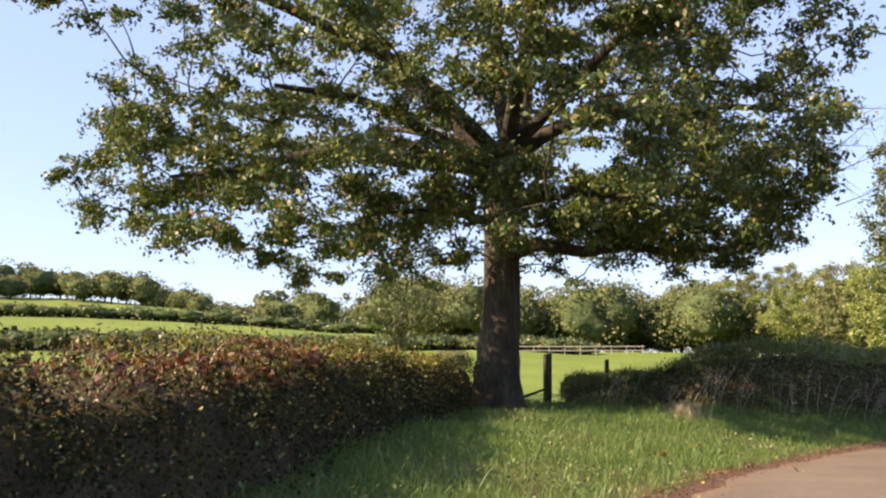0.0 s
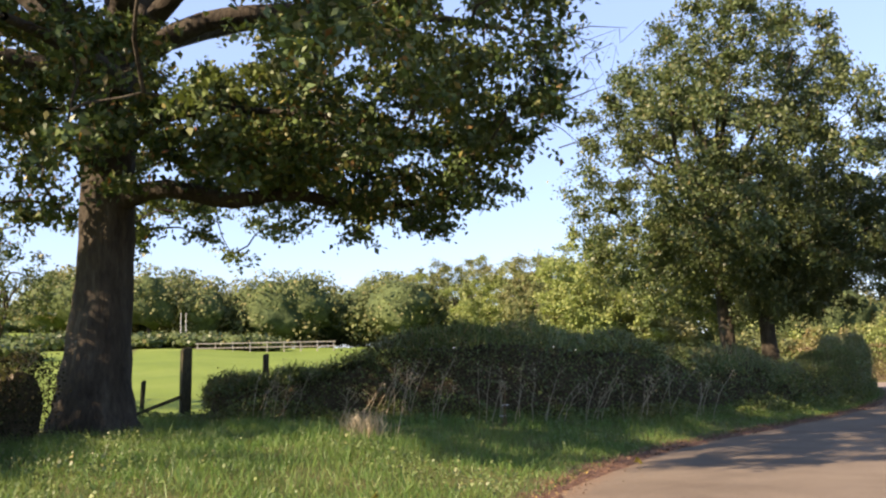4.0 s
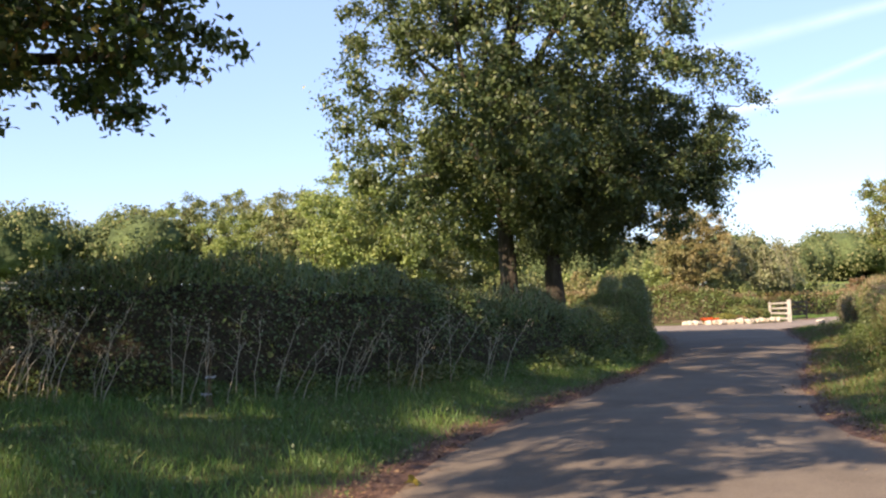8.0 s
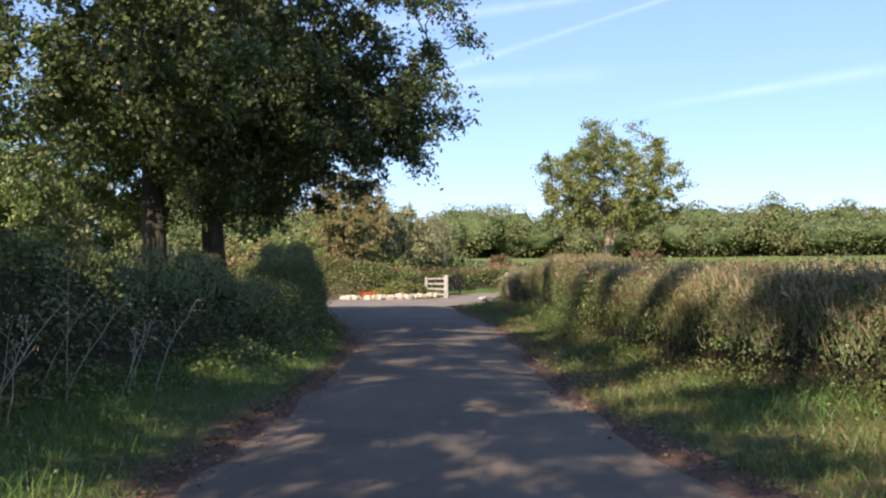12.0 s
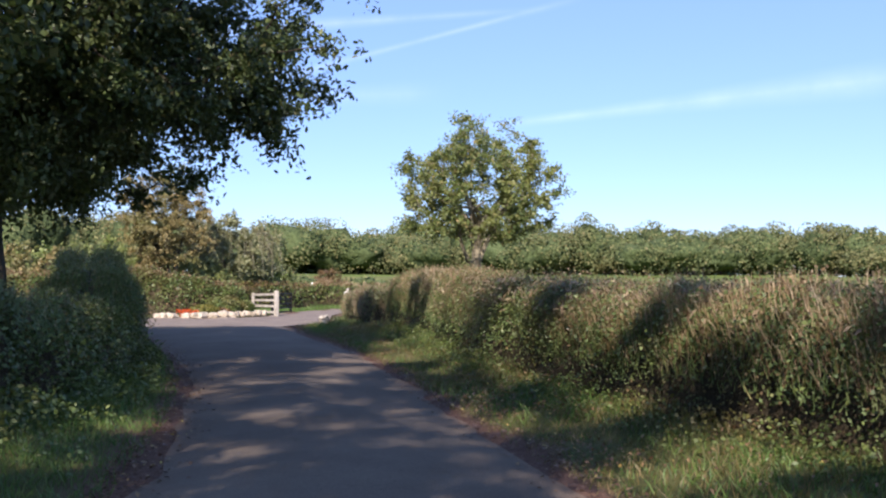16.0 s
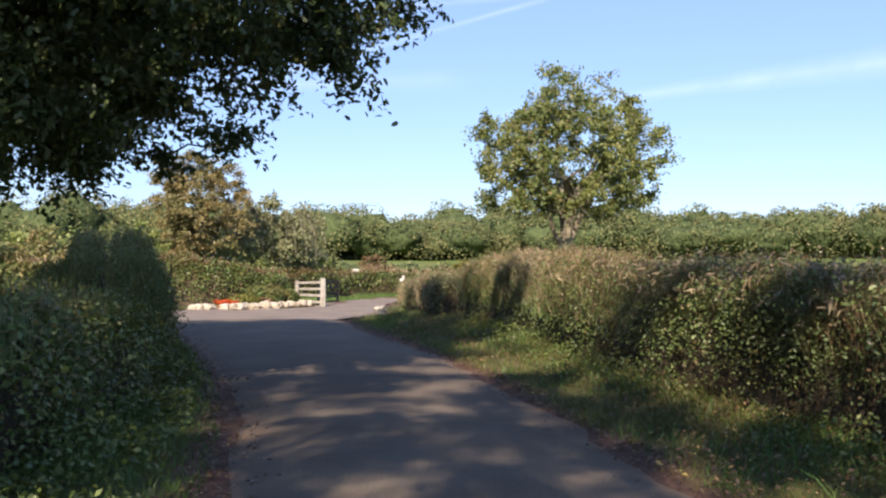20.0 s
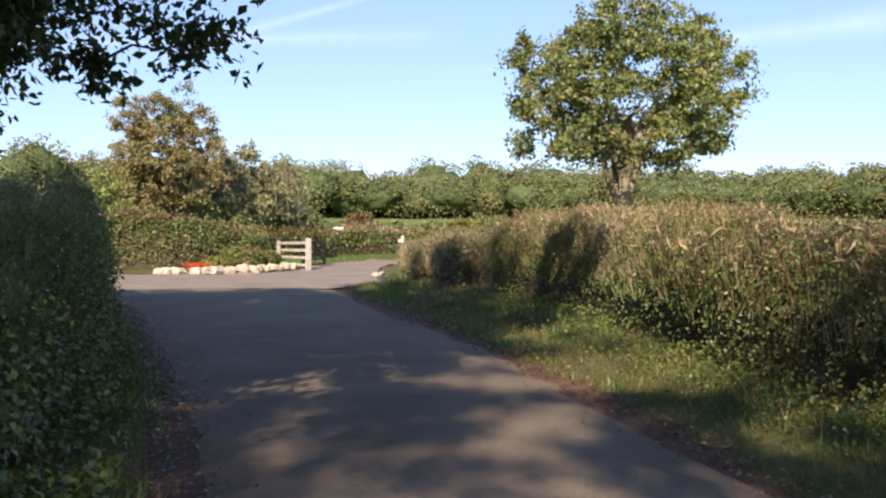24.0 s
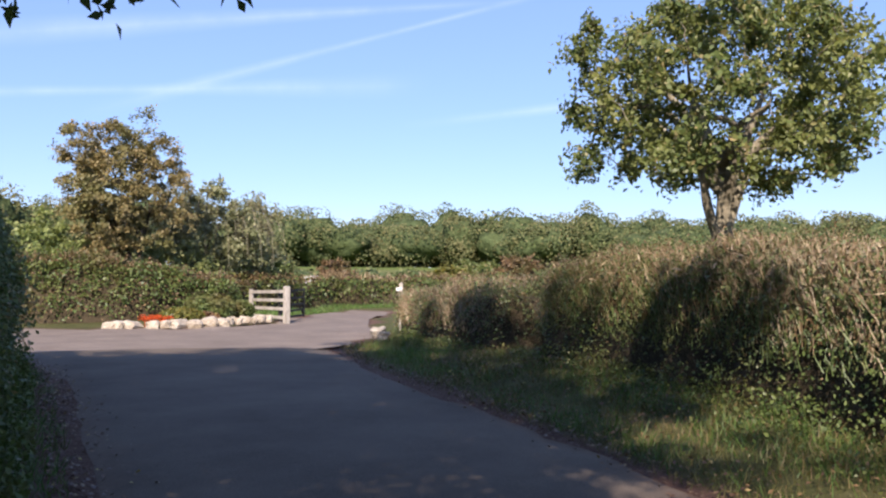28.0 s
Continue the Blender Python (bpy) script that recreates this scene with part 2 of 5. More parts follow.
def ground_material():
    """Turf, with the bare soil and the field's paler sward where the ground carries them."""
    m, nt, b = nodes_of("turf", 0.95, 0.15)
    turf = ramp_of(nt, [(0.30, (0.060, 0.058, 0.022)), (0.5, (0.090, 0.095, 0.032)), (0.72, (0.14, 0.125, 0.055))], noise_of(nt, 1.3, 7, 0.7))
    field = ramp_of(nt, [(0.30, (0.105, 0.155, 0.030)), (0.5, (0.135, 0.190, 0.036)), (0.72, (0.17, 0.22, 0.050))], noise_of(nt, 0.12, 7, 0.6))
    rough_f = ramp_of(nt, [(0.30, (0.10, 0.095, 0.035)), (0.5, (0.17, 0.15, 0.06)), (0.72, (0.25, 0.20, 0.10))], noise_of(nt, 0.1, 7, 0.65))
    soil = ramp_of(nt, [(0.3, (0.085, 0.048, 0.034)), (0.7, (0.19, 0.112, 0.080))], noise_of(nt, 7, 6, 0.75))
    col = turf
    for name, other in (("field", field), ("stubble", rough_f), ("soil", soil)):
        at = nt.nodes.new("ShaderNodeAttribute")
        at.attribute_name = name
        f = nt.nodes.new("ShaderNodeMath")
        f.operation, f.use_clamp = "MULTIPLY_ADD", True
        nt.links.new(at.outputs["Fac"], f.inputs[0])
        f.inputs[1].default_value = 2.2
        h = nt.nodes.new("ShaderNodeMath")
        h.operation = "SUBTRACT"
        h.inputs[0].default_value = 0.0
        nt.links.new(noise_of(nt, 1.8, 5, 0.7), h.inputs[1])
        nt.links.new(h.outputs[0], f.inputs[2])
        col = mix_of(nt, col, other, f.outputs[0])
    col = mix_of(nt, col, ramp_of(nt, [(0.3, (0.6, 0.6, 0.6)), (0.7, (1.3, 1.3, 1.3))], noise_of(nt, 22, 4, 0.8)), 0.7, "MULTIPLY")
    nt.links.new(col, b.inputs["Base Color"])
    bump_of(nt, b, noise_of(nt, 25, 5, 0.8), 0.8, 0.04)
    return m


ASPHALT = asphalt_material()
TURF = ground_material()
GRAVEL = rough_mat("gravel_drive", [(0.3, (0.174, 0.139, 0.110)), (0.55, (0.228, 0.183, 0.145)), (0.75, (0.288, 0.236, 0.184))], 0.8, 0.9, 0.6, 0.012, None, 45)


# ---- small tools ----
rng = np.random.default_rng(11)


def mesh_from(name, verts, faces_flat, corners, mats):
    """A mesh from flat arrays; every face has the same number of corners."""
    me = bpy.data.meshes.new(name)
    n = len(faces_flat) // corners
    me.vertices.add(len(verts))
    me.vertices.foreach_set("co", np.asarray(verts, np.float32).ravel())
    me.loops.add(len(faces_flat))
    me.loops.foreach_set("vertex_index", np.asarray(faces_flat, np.int32))
    me.polygons.add(n)
    me.polygons.foreach_set("loop_start", np.arange(0, n * corners, corners, dtype=np.int32))
    me.update(calc_edges=True)
    for m in mats:
        me.materials.append(m)
    return me


def smooth(me):
    me.polygons.foreach_set("use_smooth", np.ones(len(me.polygons), bool))
    return me


def attach(ob, parent, label="", kind=""):
    if parent is not None:
        ob.parent = parent
    return tagged(ob, label, "", "", kind)


def part(name, bm, material, parent, label=""):
    me = bpy.data.meshes.new(name)
    bm.to_mesh(me)
    bm.free()
    me.materials.append(material)
    return attach(new(name, me), parent, label)


def unit(v):
    return v / np.maximum(np.linalg.norm(v, axis=-1, keepdims=True), 1e-9)


def wave(p, scale, seed=0):
    """Smooth noise of about -1 to 1 at the points p."""
    r = np.random.default_rng(seed)
    out = np.zeros(len(p))
    for k in range(7):
        d = r.normal(size=p.shape[1])
        out += np.sin(p @ (d / np.linalg.norm(d)) * (scale * (0.7 + 0.32 * k)) + r.uniform(0, 6.28)) / (1 + 0.25 * k)
    return out / 2.6


def leaf_mesh(name, at, size, mat, parent, out=None, aspect=0.55, up=0.35, seed=1, label="", droop=0.0):
    """Many small folded leaves as one mesh: at (N,3), size (N)."""
    r = np.random.default_rng(seed)
    n = len(at)
    nor = r.normal(size=(n, 3))
    nor[:, 2] += up * 2
    if out is not None:
        nor += out * 1.1
    nor = unit(nor)
    ax = r.normal(size=(n, 3))
    ax[:, 2] -= droop
    ax = unit(ax - nor * (ax * nor).sum(1, keepdims=True))
    sd = np.cross(nor, ax)
    s = np.asarray(size)[:, None] * np.ones((n, 1))
    a = aspect * (0.8 + 0.4 * r.random((n, 1)))
    v = np.empty((n, 4, 3))
    v[:, 0] = at - ax * s * 0.5
    v[:, 1] = at + sd * s * a * 0.5 + nor * s * 0.12 - ax * s * 0.05
    v[:, 2] = at + ax * s * 0.5
    v[:, 3] = at - sd * s * a * 0.5 + nor * s * 0.12 - ax * s * 0.05
    me = mesh_from(name, v.reshape(-1, 3), np.arange(4 * n), 4, [mat])
    return attach(new(name, me), parent, label, "stuff")


def lobed_leaf_mesh(name, at, size, mat, parent, out, seed=1, label=""):
    """Near leaves: eight-cornered lobed outlines, gently folded along the rib."""
    r = np.random.default_rng(seed)
    n = len(at)
    nor = unit(r.normal(size=(n, 3)) + out * 1.1 + (0, 0, 0.5))
    ax = r.normal(size=(n, 3)) - (0, 0, 0.7)
    ax = unit(ax - nor * (ax * nor).sum(1, keepdims=True))
    sd = np.cross(nor, ax)
    s = np.asarray(size)[:, None]
    a = 0.85 + 0.3 * r.random((n, 1))
    v = np.empty((n, 8, 3))
    shape = ((-0.5, 0.0), (-0.2, 0.2), (-0.02, 0.13), (0.22, 0.24), (0.5, 0.0), (0.18, -0.24), (-0.04, -0.13), (-0.24, -0.2))
    for k, (f, w) in enumerate(shape):
        v[:, k] = at + ax * s * f + sd * s * a * w + nor * s * abs(w) * 0.35
    me = mesh_from(name, v.reshape(-1, 3), (np.arange(n)[:, None] * 8 + np.array([[0, 1, 2, 3, 0, 3, 4, 5, 0, 5, 6, 7]])).reshape(-1), 4, [mat])
    return attach(new(name, me), parent, label, "stuff")


def blade_mesh(name, at, height, width, mat, parent, lean=0.35, seed=2, label=""):
    """Grass blades or dry stems: thin bent tapered strips standing at the points."""
    r = np.random.default_rng(seed)
    n = len(at)
    ang = r.uniform(0, 6.283, n)
    sd = np.stack([np.cos(ang), np.sin(ang), 0 * ang], 1)
    ln = r.normal(size=(n, 3)) * lean
    ln[:, 2] = 1
    ln = unit(ln)
    bend = r.normal(size=(n, 3)) * lean * 0.8
    bend[:, 2] = 0
    h = np.asarray(height)[:, None]
    w = np.asarray(width)[:, None]
    v = np.empty((n, 5, 3))
    v[:, 0], v[:, 1] = at - sd * w * 0.5, at + sd * w * 0.5
    mid = at + ln * h * 0.55
    v[:, 2], v[:, 3] = mid + sd * w * 0.38, mid - sd * w * 0.38
    v[:, 4] = at + ln * h + bend * h * 0.5 - np.array([0, 0, 1]) * h * 0.08
    base = np.arange(n)[:, None] * 5
    faces = (base[:, :, None] + np.array([[[0, 1, 2], [0, 2, 3], [3, 2, 4]]])).reshape(-1)
    me = mesh_from(name, v.reshape(-1, 3), faces, 3, [mat])
    return attach(new(name, me), parent, label, "stuff")


def tube_arrays(pts, radii, sides=8, lump=0.0, seed=0):
    pts = np.asarray(pts, float)
    radii = np.asarray(radii, float)
    k = len(pts)
    tan = unit(np.gradient(pts, axis=0))
    ref = np.array([0.31, 0.17, 0.93]) if abs(tan[0][2]) < 0.8 else np.array([0.9, 0.3, 0.1])
    u = unit(np.cross(tan, ref))
    w = np.cross(tan, u)
    a = np.arange(sides) * 2 * math.pi / sides
    r = radii[:, None] * np.ones((k, sides))
    if lump:
        q = np.random.default_rng(seed)
        r *= 1 + lump * (np.sin(a * 3 + q.uniform(0, 6)) * 0.5 + np.sin(a * 5 + np.arange(k)[:, None] * 0.5 + q.uniform(0, 6)) * 0.3 + q.normal(size=(k, sides)) * 0.25)
    ring = pts[:, None, :] + r[:, :, None] * (np.cos(a)[None, :, None] * u[:, None, :] + np.sin(a)[None, :, None] * w[:, None, :])
    i, j = np.meshgrid(np.arange(k - 1), np.arange(sides), indexing="ij")
    n = (j + 1) % sides
    f = np.stack([i * sides + j, i * sides + n, (i + 1) * sides + n, (i + 1) * sides + j], -1).reshape(-1)
    return ring.reshape(-1, 3), f


def tube(name, pts, radii, mat, parent, sides=10, lump=0.0, label="", seed=0):
    v, f = tube_arrays(pts, radii, sides, lump, seed)
    return attach(new(name, smooth(mesh_from(name, v, f, 4, [mat]))), parent, label)


def tubes(name, many, mat, parent, sides=5, label=""):
    """Many thin tubes as one mesh."""
    vs, fs, n = [], [], 0
    for pts, radii in many:
        v, f = tube_arrays(pts, radii, sides)
        vs.append(v)
        fs.append(f + n)
        n += len(v)
    return attach(new(name, smooth(mesh_from(name, np.concatenate(vs), np.concatenate(fs), 4, [mat]))), parent, label, "stuff")


def curve_through(pts, n):
    """n points on a smooth line through the given ones (Catmull-Rom)."""
    p = np.asarray(pts, float)
    p = np.vstack([2 * p[0] - p[1], p, 2 * p[-1] - p[-2]])
    d = np.r_[0, np.cumsum(np.linalg.norm(np.diff(p[1:-1, :2], axis=0), axis=1) + 1e-6)]
    out = []
    for s in np.linspace(0, d[-1], n):
        i = min(int(np.searchsorted(d, s, "right")) - 1, len(d) - 2)
        t = (s - d[i]) / (d[i + 1] - d[i])
        a, b, c, e = p[i], p[i + 1], p[i + 2], p[i + 3]
        out.append(0.5 * (2 * b + (c - a) * t + (2 * a - 5 * b + 4 * c - e) * t * t + (3 * b - a - 3 * c + e) * t ** 3))
    return np.array(out)


def bevelled_box(size, bevel=0.01, wobble=0.0, seed=0):
    bm = bmesh.new()
    bmesh.ops.create_cube(bm, size=1.0)
    bmesh.ops.scale(bm, vec=size, verts=bm.verts)
    if bevel:
        bmesh.ops.bevel(bm, geom=bm.edges[:], offset=bevel, segments=2, affect="EDGES")
    if wobble:
        q = random.Random(seed)
        for v in bm.verts:
            v.co += Vector([q.uniform(-wobble, wobble) for _ in range(3)])
    return bm


def thing(name, label, category, place=(0, 0, 0), group="", kind=""):
    ob = new(name)
    ob.matrix_world = pose(*place)
    return tagged(ob, label, category, group, kind)


# ---- the plan: lane edges, ground ----
LEFT = curve_through([(-14, -25), (-9, -15), (-4, -5.2), (0.6, 4.2), (2.8, 8.4), (5.3, 11.8), (7.5, 14.1), (10, 16.0), (14.4, 19.0), (18.7, 22.3), (22.3, 25.6), (26, 29.5), (29.2, 33.2), (31.2, 36.5)], 150)
RIGHT = curve_through([(-9, -26), (-4, -16), (0.8, -6.2), (4.8, 2.2), (7.6, 7.0), (11.3, 11.9), (13.4, 14.1), (15.4, 15.8), (18.3, 18.0), (21, 19.95), (24.4, 22.5), (27.2, 24.8), (29.6, 27.0), (32.2, 29.3), (35.2, 31.6)], 150)
MIDDLE = (LEFT + RIGHT) / 2
FORECOURT = [(30.9, 35.8), (32.0, 38.4), (33.8, 43.0), (35.0, 50.0), (38.5, 50.0), (37.4, 44.0), (37.8, 40.7), (39.6, 39.0), (41.2, 38.3), (43.2, 38.3), (46.2, 39.7), (49.0, 40.4), (53.5, 41.2), (53.0, 38.9), (47.5, 37.2), (43.0, 34.9), (39.4, 32.7), (37.0, 32.0), (35.0, 31.4), (32.2, 33.2)]


LEFT_C, RIGHT_C = LEFT[::4], RIGHT[::4]


def to_line(p, line):
    """Distance from the points p (N,2) to a polyline, and the nearest index."""
    best, idx = np.full(len(p), 1e9), np.zeros(len(p), int)
    for i in range(len(line) - 1):
        a, b = line[i], line[i + 1]
        ab = b - a
        t = np.clip(((p - a) @ ab) / (ab @ ab), 0, 1)
        d = np.linalg.norm(p - a - t[:, None] * ab, axis=1)
        m = d < best
        best[m], idx[m] = d[m], i
    return best, idx


def inside_poly(p, poly):
    poly = np.asarray(poly)
    res = np.zeros(len(p), bool)
    for (ax, ay), (bx, by) in zip(poly, np.roll(poly, -1, 0)):
        c = (ay > p[:, 1]) != (by > p[:, 1])
        if by != ay:
            res ^= c & (p[:, 0] < (bx - ax) * (p[:, 1] - ay) / (by - ay) + ax)
    return res


def step01(x):
    x = np.clip(x, 0, 1)
    return x * x * (3 - 2 * x)


LANE = np.vstack([LEFT[::2], RIGHT[::-2]])


def base_z(p):
    """The lane's own height: a little higher towards the start."""
    return 0.13 * step01((11 - p[:, 1]) / 7)


def lane_out(p):
    """How far outside the lane or the forecourt (0 on them), and whether on the lane's left."""
    dl, il = to_line(p, LEFT_C)
    dr, ir = to_line(p, RIGHT_C)
    d = np.minimum(dl, dr)
    d[inside_poly(p, LANE)] = 0
    df, _ = to_line(p, np.array(FORECOURT + FORECOURT[:1]))
    df[inside_poly(p, FORECOURT)] = 0
    return np.minimum(d, df), dl < dr


BEAR = [-180, -100, -45, -25, -10, 0, 5, 12, 22, 40, 60, 80, 110, 180]
REACH = [200, 250, 300, 300, 170, 110, 95, 95, 110, 170, 200, 200, 200, 200]
RISE = [2, 6, 24, 25, 9.5, 5.2, 3.6, 3.4, 3.2, 3.4, 3.5, 3.8, 3.2, 2]


def ground_z(p):
    p = np.asarray(p, float)
    d, left = lane_out(p)
    r = np.hypot(p[:, 0], p[:, 1])
    b = np.degrees(np.arctan2(p[:, 0], p[:, 1]))
    reach, rise = np.interp(b, BEAR, REACH), np.interp(b, BEAR, RISE)
    bank = np.where(left, 0.46, 0.24) * step01(d / np.where(left, 4.2, 2.2))
    bank *= 1 - 0.75 * step01((p[:, 0] - 30) / 6)
    bumps = 0.035 * wave(p, 1.9, 3) * step01(d / 1.5) + 0.06 * wave(p, 0.35, 4) * step01((d - 3) / 5)
    start = np.interp(b, [-180, 12, 34, 120, 180], [28, 28, 66, 66, 40])
    far = rise * np.clip((r - start) / (reach - start), 0, 1) ** 1.15
    return base_z(p) - 0.035 * (d <= 0) + 0.02 * (d > 0) + bank + bumps + far


def gz(x, y):
    return float(ground_z(np.array([[x, y]], float))[0])


# ---- ground, lane, forecourt ----
def ground():
    n = 270
    u = np.linspace(-1, 1, n)
    ax = np.sinh(u * 5.6) / np.sinh(5.6)
    X, Y = np.meshgrid(13 + 1900 * ax, 16 + 1900 * ax, indexing="ij")
    p = np.stack([X.ravel(), Y.ravel()], 1)
    z = ground_z(p)
    i, j = np.meshgrid(np.arange(n - 1), np.arange(n - 1), indexing="ij")
    f = np.stack([i * n + j, (i + 1) * n + j, (i + 1) * n + j + 1, i * n + j + 1], -1).reshape(-1)
    me = smooth(mesh_from("ground", np.c_[p, z], f, 4, [TURF]))
    d, left = lane_out(p)
    r = np.hypot(p[:, 0], p[:, 1])
    b = np.degrees(np.arctan2(p[:, 0], p[:, 1]))
    soil = np.clip(1.2 - d / np.where(left, 0.58, 0.3), 0, 1) + 0.5 * np.exp(-((p[:, 0] + 0.3) ** 2 + (p[:, 1] - 20.0) ** 2) / 2.5)
    behind_n = (p[:, 1] > 19.5 + 0.25 * np.maximum(p[:, 0], 0)) & (b < 33) & (p[:, 0] > -3)
    field = np.where(behind_n & (r < 112), 1.0, 0.0)
    field = np.maximum(field, np.where((b > 34) & (b < 100) & (r > 150), 0.55, 0.0))
    field = np.maximum(field, np.where((b < -4) & (b > -100) & (r > 16) & (p[:, 0] < -3), 0.85, 0.0))
    right_field = ~left & (d > 4.2) & (r < 150) & (r > 20)
    stub = np.where(right_field, 1.0, 0.0)
    stub = np.maximum(stub, np.where((b > -80) & (b < -4) & (r > 14) & (p[:, 0] < -3), 0.22, 0.0))
    stub = np.maximum(stub, np.where((b > 34) & (b < 100) & (r > 150) & (r < 178), 0.42, 0.0))
    for name, val in (("soil", soil), ("field", field), ("stubble", stub)):
        at = me.attributes.new(name, "FLOAT", "POINT")
        at.data.foreach_set("value", val.astype(np.float32))
    return tagged(new("ground", me), "grassy verges and open fields rising to low hills", "ground", "", "structure")


def lane():
    k = 13
    t = np.linspace(0, 1, k)
    rows = LEFT[:, None, :] * (1 - t)[None, :, None] + RIGHT[:, None, :] * t[None, :, None]
    edge = np.minimum(t, 1 - t)
    w = np.linalg.norm(LEFT - RIGHT, axis=1)
    p = rows.reshape(-1, 2)
    jit = wave(p, 2.3, 8) * 0.10
    side = np.tile(np.where(t < 0.04, -1, np.where(t > 0.96, 1, 0)), len(LEFT))
    across = np.repeat(unit(RIGHT - LEFT), k, axis=0)
    p = p + across * (jit * np.abs(side))[:, None]
    z = base_z(p) + 0.004 + 0.05 * np.tile(np.sin(t * math.pi), len(LEFT)) - 0.02 * np.abs(side) + 0.006 * wave(p, 1.2, 9)
    n = len(LEFT)
    i, j = np.meshgrid(np.arange(n - 1), np.arange(k - 1), indexing="ij")
    f = np.stack([i * k + j, i * k + j + 1, (i + 1) * k + j + 1, (i + 1) * k + j], -1).reshape(-1)
    me = smooth(mesh_from("road", np.c_[p, z], f, 4, [ASPHALT]))
    metres = (edge[None, :] * w[:, None]).reshape(-1)
    soil = np.clip(0.85 - metres / np.tile(np.where(t < 0.5, 0.65, 0.4), len(LEFT)), 0, 1)
    me.attributes.new("soil", "FLOAT", "POINT").data.foreach_set("value", soil.astype(np.float32))
    return tagged(new("road", me), "narrow worn asphalt lane with crumbling soil edges", "road", "", "structure")


def forecourt():
    bm = bmesh.new()
    vs = [bm.verts.new((x, y, 0.012)) for x, y in FORECOURT]
    bm.faces.new(vs)
    bmesh.ops.triangulate(bm, faces=bm.faces[:])
    bmesh.ops.subdivide_edges(bm, edges=bm.edges[:], cuts=3, use_grid_fill=True)
    for v in bm.verts:
        v.co.z = gz(v.co.x, v.co.y) + 0.037
    ob = part("pavement", bm, GRAVEL, None)
    return tagged(ob, "pale gravel forecourt and drive entrance at the junction", "gravel drive", "", "structure")


ground()
lane()
forecourt()


# ---- hedges ----
def hedge(name, label, line, side, species, twig_seed=1, density=260, power=0.55, back=0.72, bump=0.23, group="hedges", core=0.82, cap=0.7):
    """A hedge on a line of (x, y, height, depth), its face on the line; side: which way its body lies (1 left of the line's run).
    species: (material, leaf size, share, how much of it sits near the top, seed, label)."""
    line = np.asarray(line, float)
    L = np.linalg.norm(np.diff(line[:, :2], axis=0), axis=1).sum()
    n = max(8, int(L / 0.35))
    c = curve_through(line, n)
    tan = unit(np.gradient(c[:, :2], axis=0))
    nor = np.stack([-tan[:, 1], tan[:, 0]], 1) * side
    zg = ground_z(c[:, :2])
    top = thing(name, label, "hedge", (c[0, 0], c[0, 1], zg[0]), group)
    off = np.array([c[0, 0], c[0, 1], zg[0]])

    def surface(s, a, scale=1.0):
        """Points on the hedge: s in 0..1 along it, a in 0..pi from the foot of its face over the top."""
        x = s * (n - 1)
        i = np.clip(x.astype(int), 0, n - 2)
        t = (x - i)[:, None]
        at = c[i] * (1 - t) + c[i + 1] * t
        nn = unit(nor[i] * (1 - t) + nor[i + 1] * t)
        z0 = zg[i] * (1 - t[:, 0]) + zg[i + 1] * t[:, 0]
        w, h = at[:, 3] / 2, at[:, 2]
        endcap = np.clip(np.minimum(s, 1 - s) * L / cap, 0, 1) ** 0.4
        ca, sa = np.cos(a), np.sin(a)
        d = w - np.sign(ca) * np.abs(ca) ** power * w * scale * endcap
        zz = np.abs(sa) ** power * h * scale * (0.35 + 0.65 * endcap)
        p = np.c_[at[:, :2] + nn * (d * 1.0)[:, None], z0 + zz]
        out = unit(np.c_[-nn * np.sign(ca)[:, None] * np.abs(ca)[:, None] ** 0.8, sa])
        lump = bump * (0.8 * wave(p, 1.3, 23) + 0.8 * wave(p, 2.9, 21) + 0.5 * wave(p, 6.5, 22))
        return p + out * lump[:, None] * np.clip(sa * 3, 0.15, 1)[:, None] * (scale if scale == 1 else 0.6), out

    k = 12
    S, A = np.meshgrid(np.linspace(0, 1, n), np.linspace(0.0, math.pi, k), indexing="ij")
    v, _ = surface(S.ravel(), A.ravel(), core)
    i, j = np.meshgrid(np.arange(n - 1), np.arange(k - 1), indexing="ij")
    f = np.stack([i * k + j, (i + 1) * k + j, (i + 1) * k + j + 1, i * k + j + 1], -1).reshape(-1)
    attach(new("twig_core", smooth(mesh_from("twig_core", v - off, f, 4, [TWIG]))), top, "", "stuff")
    girth = (2 * c[:, 2] + c[:, 3]).mean()
    total = int(L * girth * back * density)
    for mat, size, share, high, seed, lab in species:
        r = np.random.default_rng(seed)
        m = int(total * share)
        s = r.random(m)
        a = r.random(m) * math.pi * back
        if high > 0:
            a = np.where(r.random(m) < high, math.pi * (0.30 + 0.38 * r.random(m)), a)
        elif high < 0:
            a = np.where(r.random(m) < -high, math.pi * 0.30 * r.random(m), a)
        keep = wave(np.c_[s * L, a * 1.1], 2.2, seed + 50) + 0.5 * wave(np.c_[s * L, a * 0.7], 6.0, seed + 51) + r.normal(size=m) * 0.45 > -0.8
        s, a = s[keep], a[keep]
        p, out = surface(s, a)
        m = len(p)
        p = p - out * (r.random(m) ** 2 * 0.28)[:, None] + out * (r.random(m) ** 4 * 0.22)[:, None]
        p[:, 2] = np.maximum(p[:, 2], np.interp(s, np.linspace(0, 1, n), zg) + 0.03)
        leaf_mesh("foliage", p - off, size * (0.6 + 0.8 * r.random(m)), mat, top, out * 0.6, 0.6, 0.3, seed, lab)
    return top, surface, L, off, zg, n


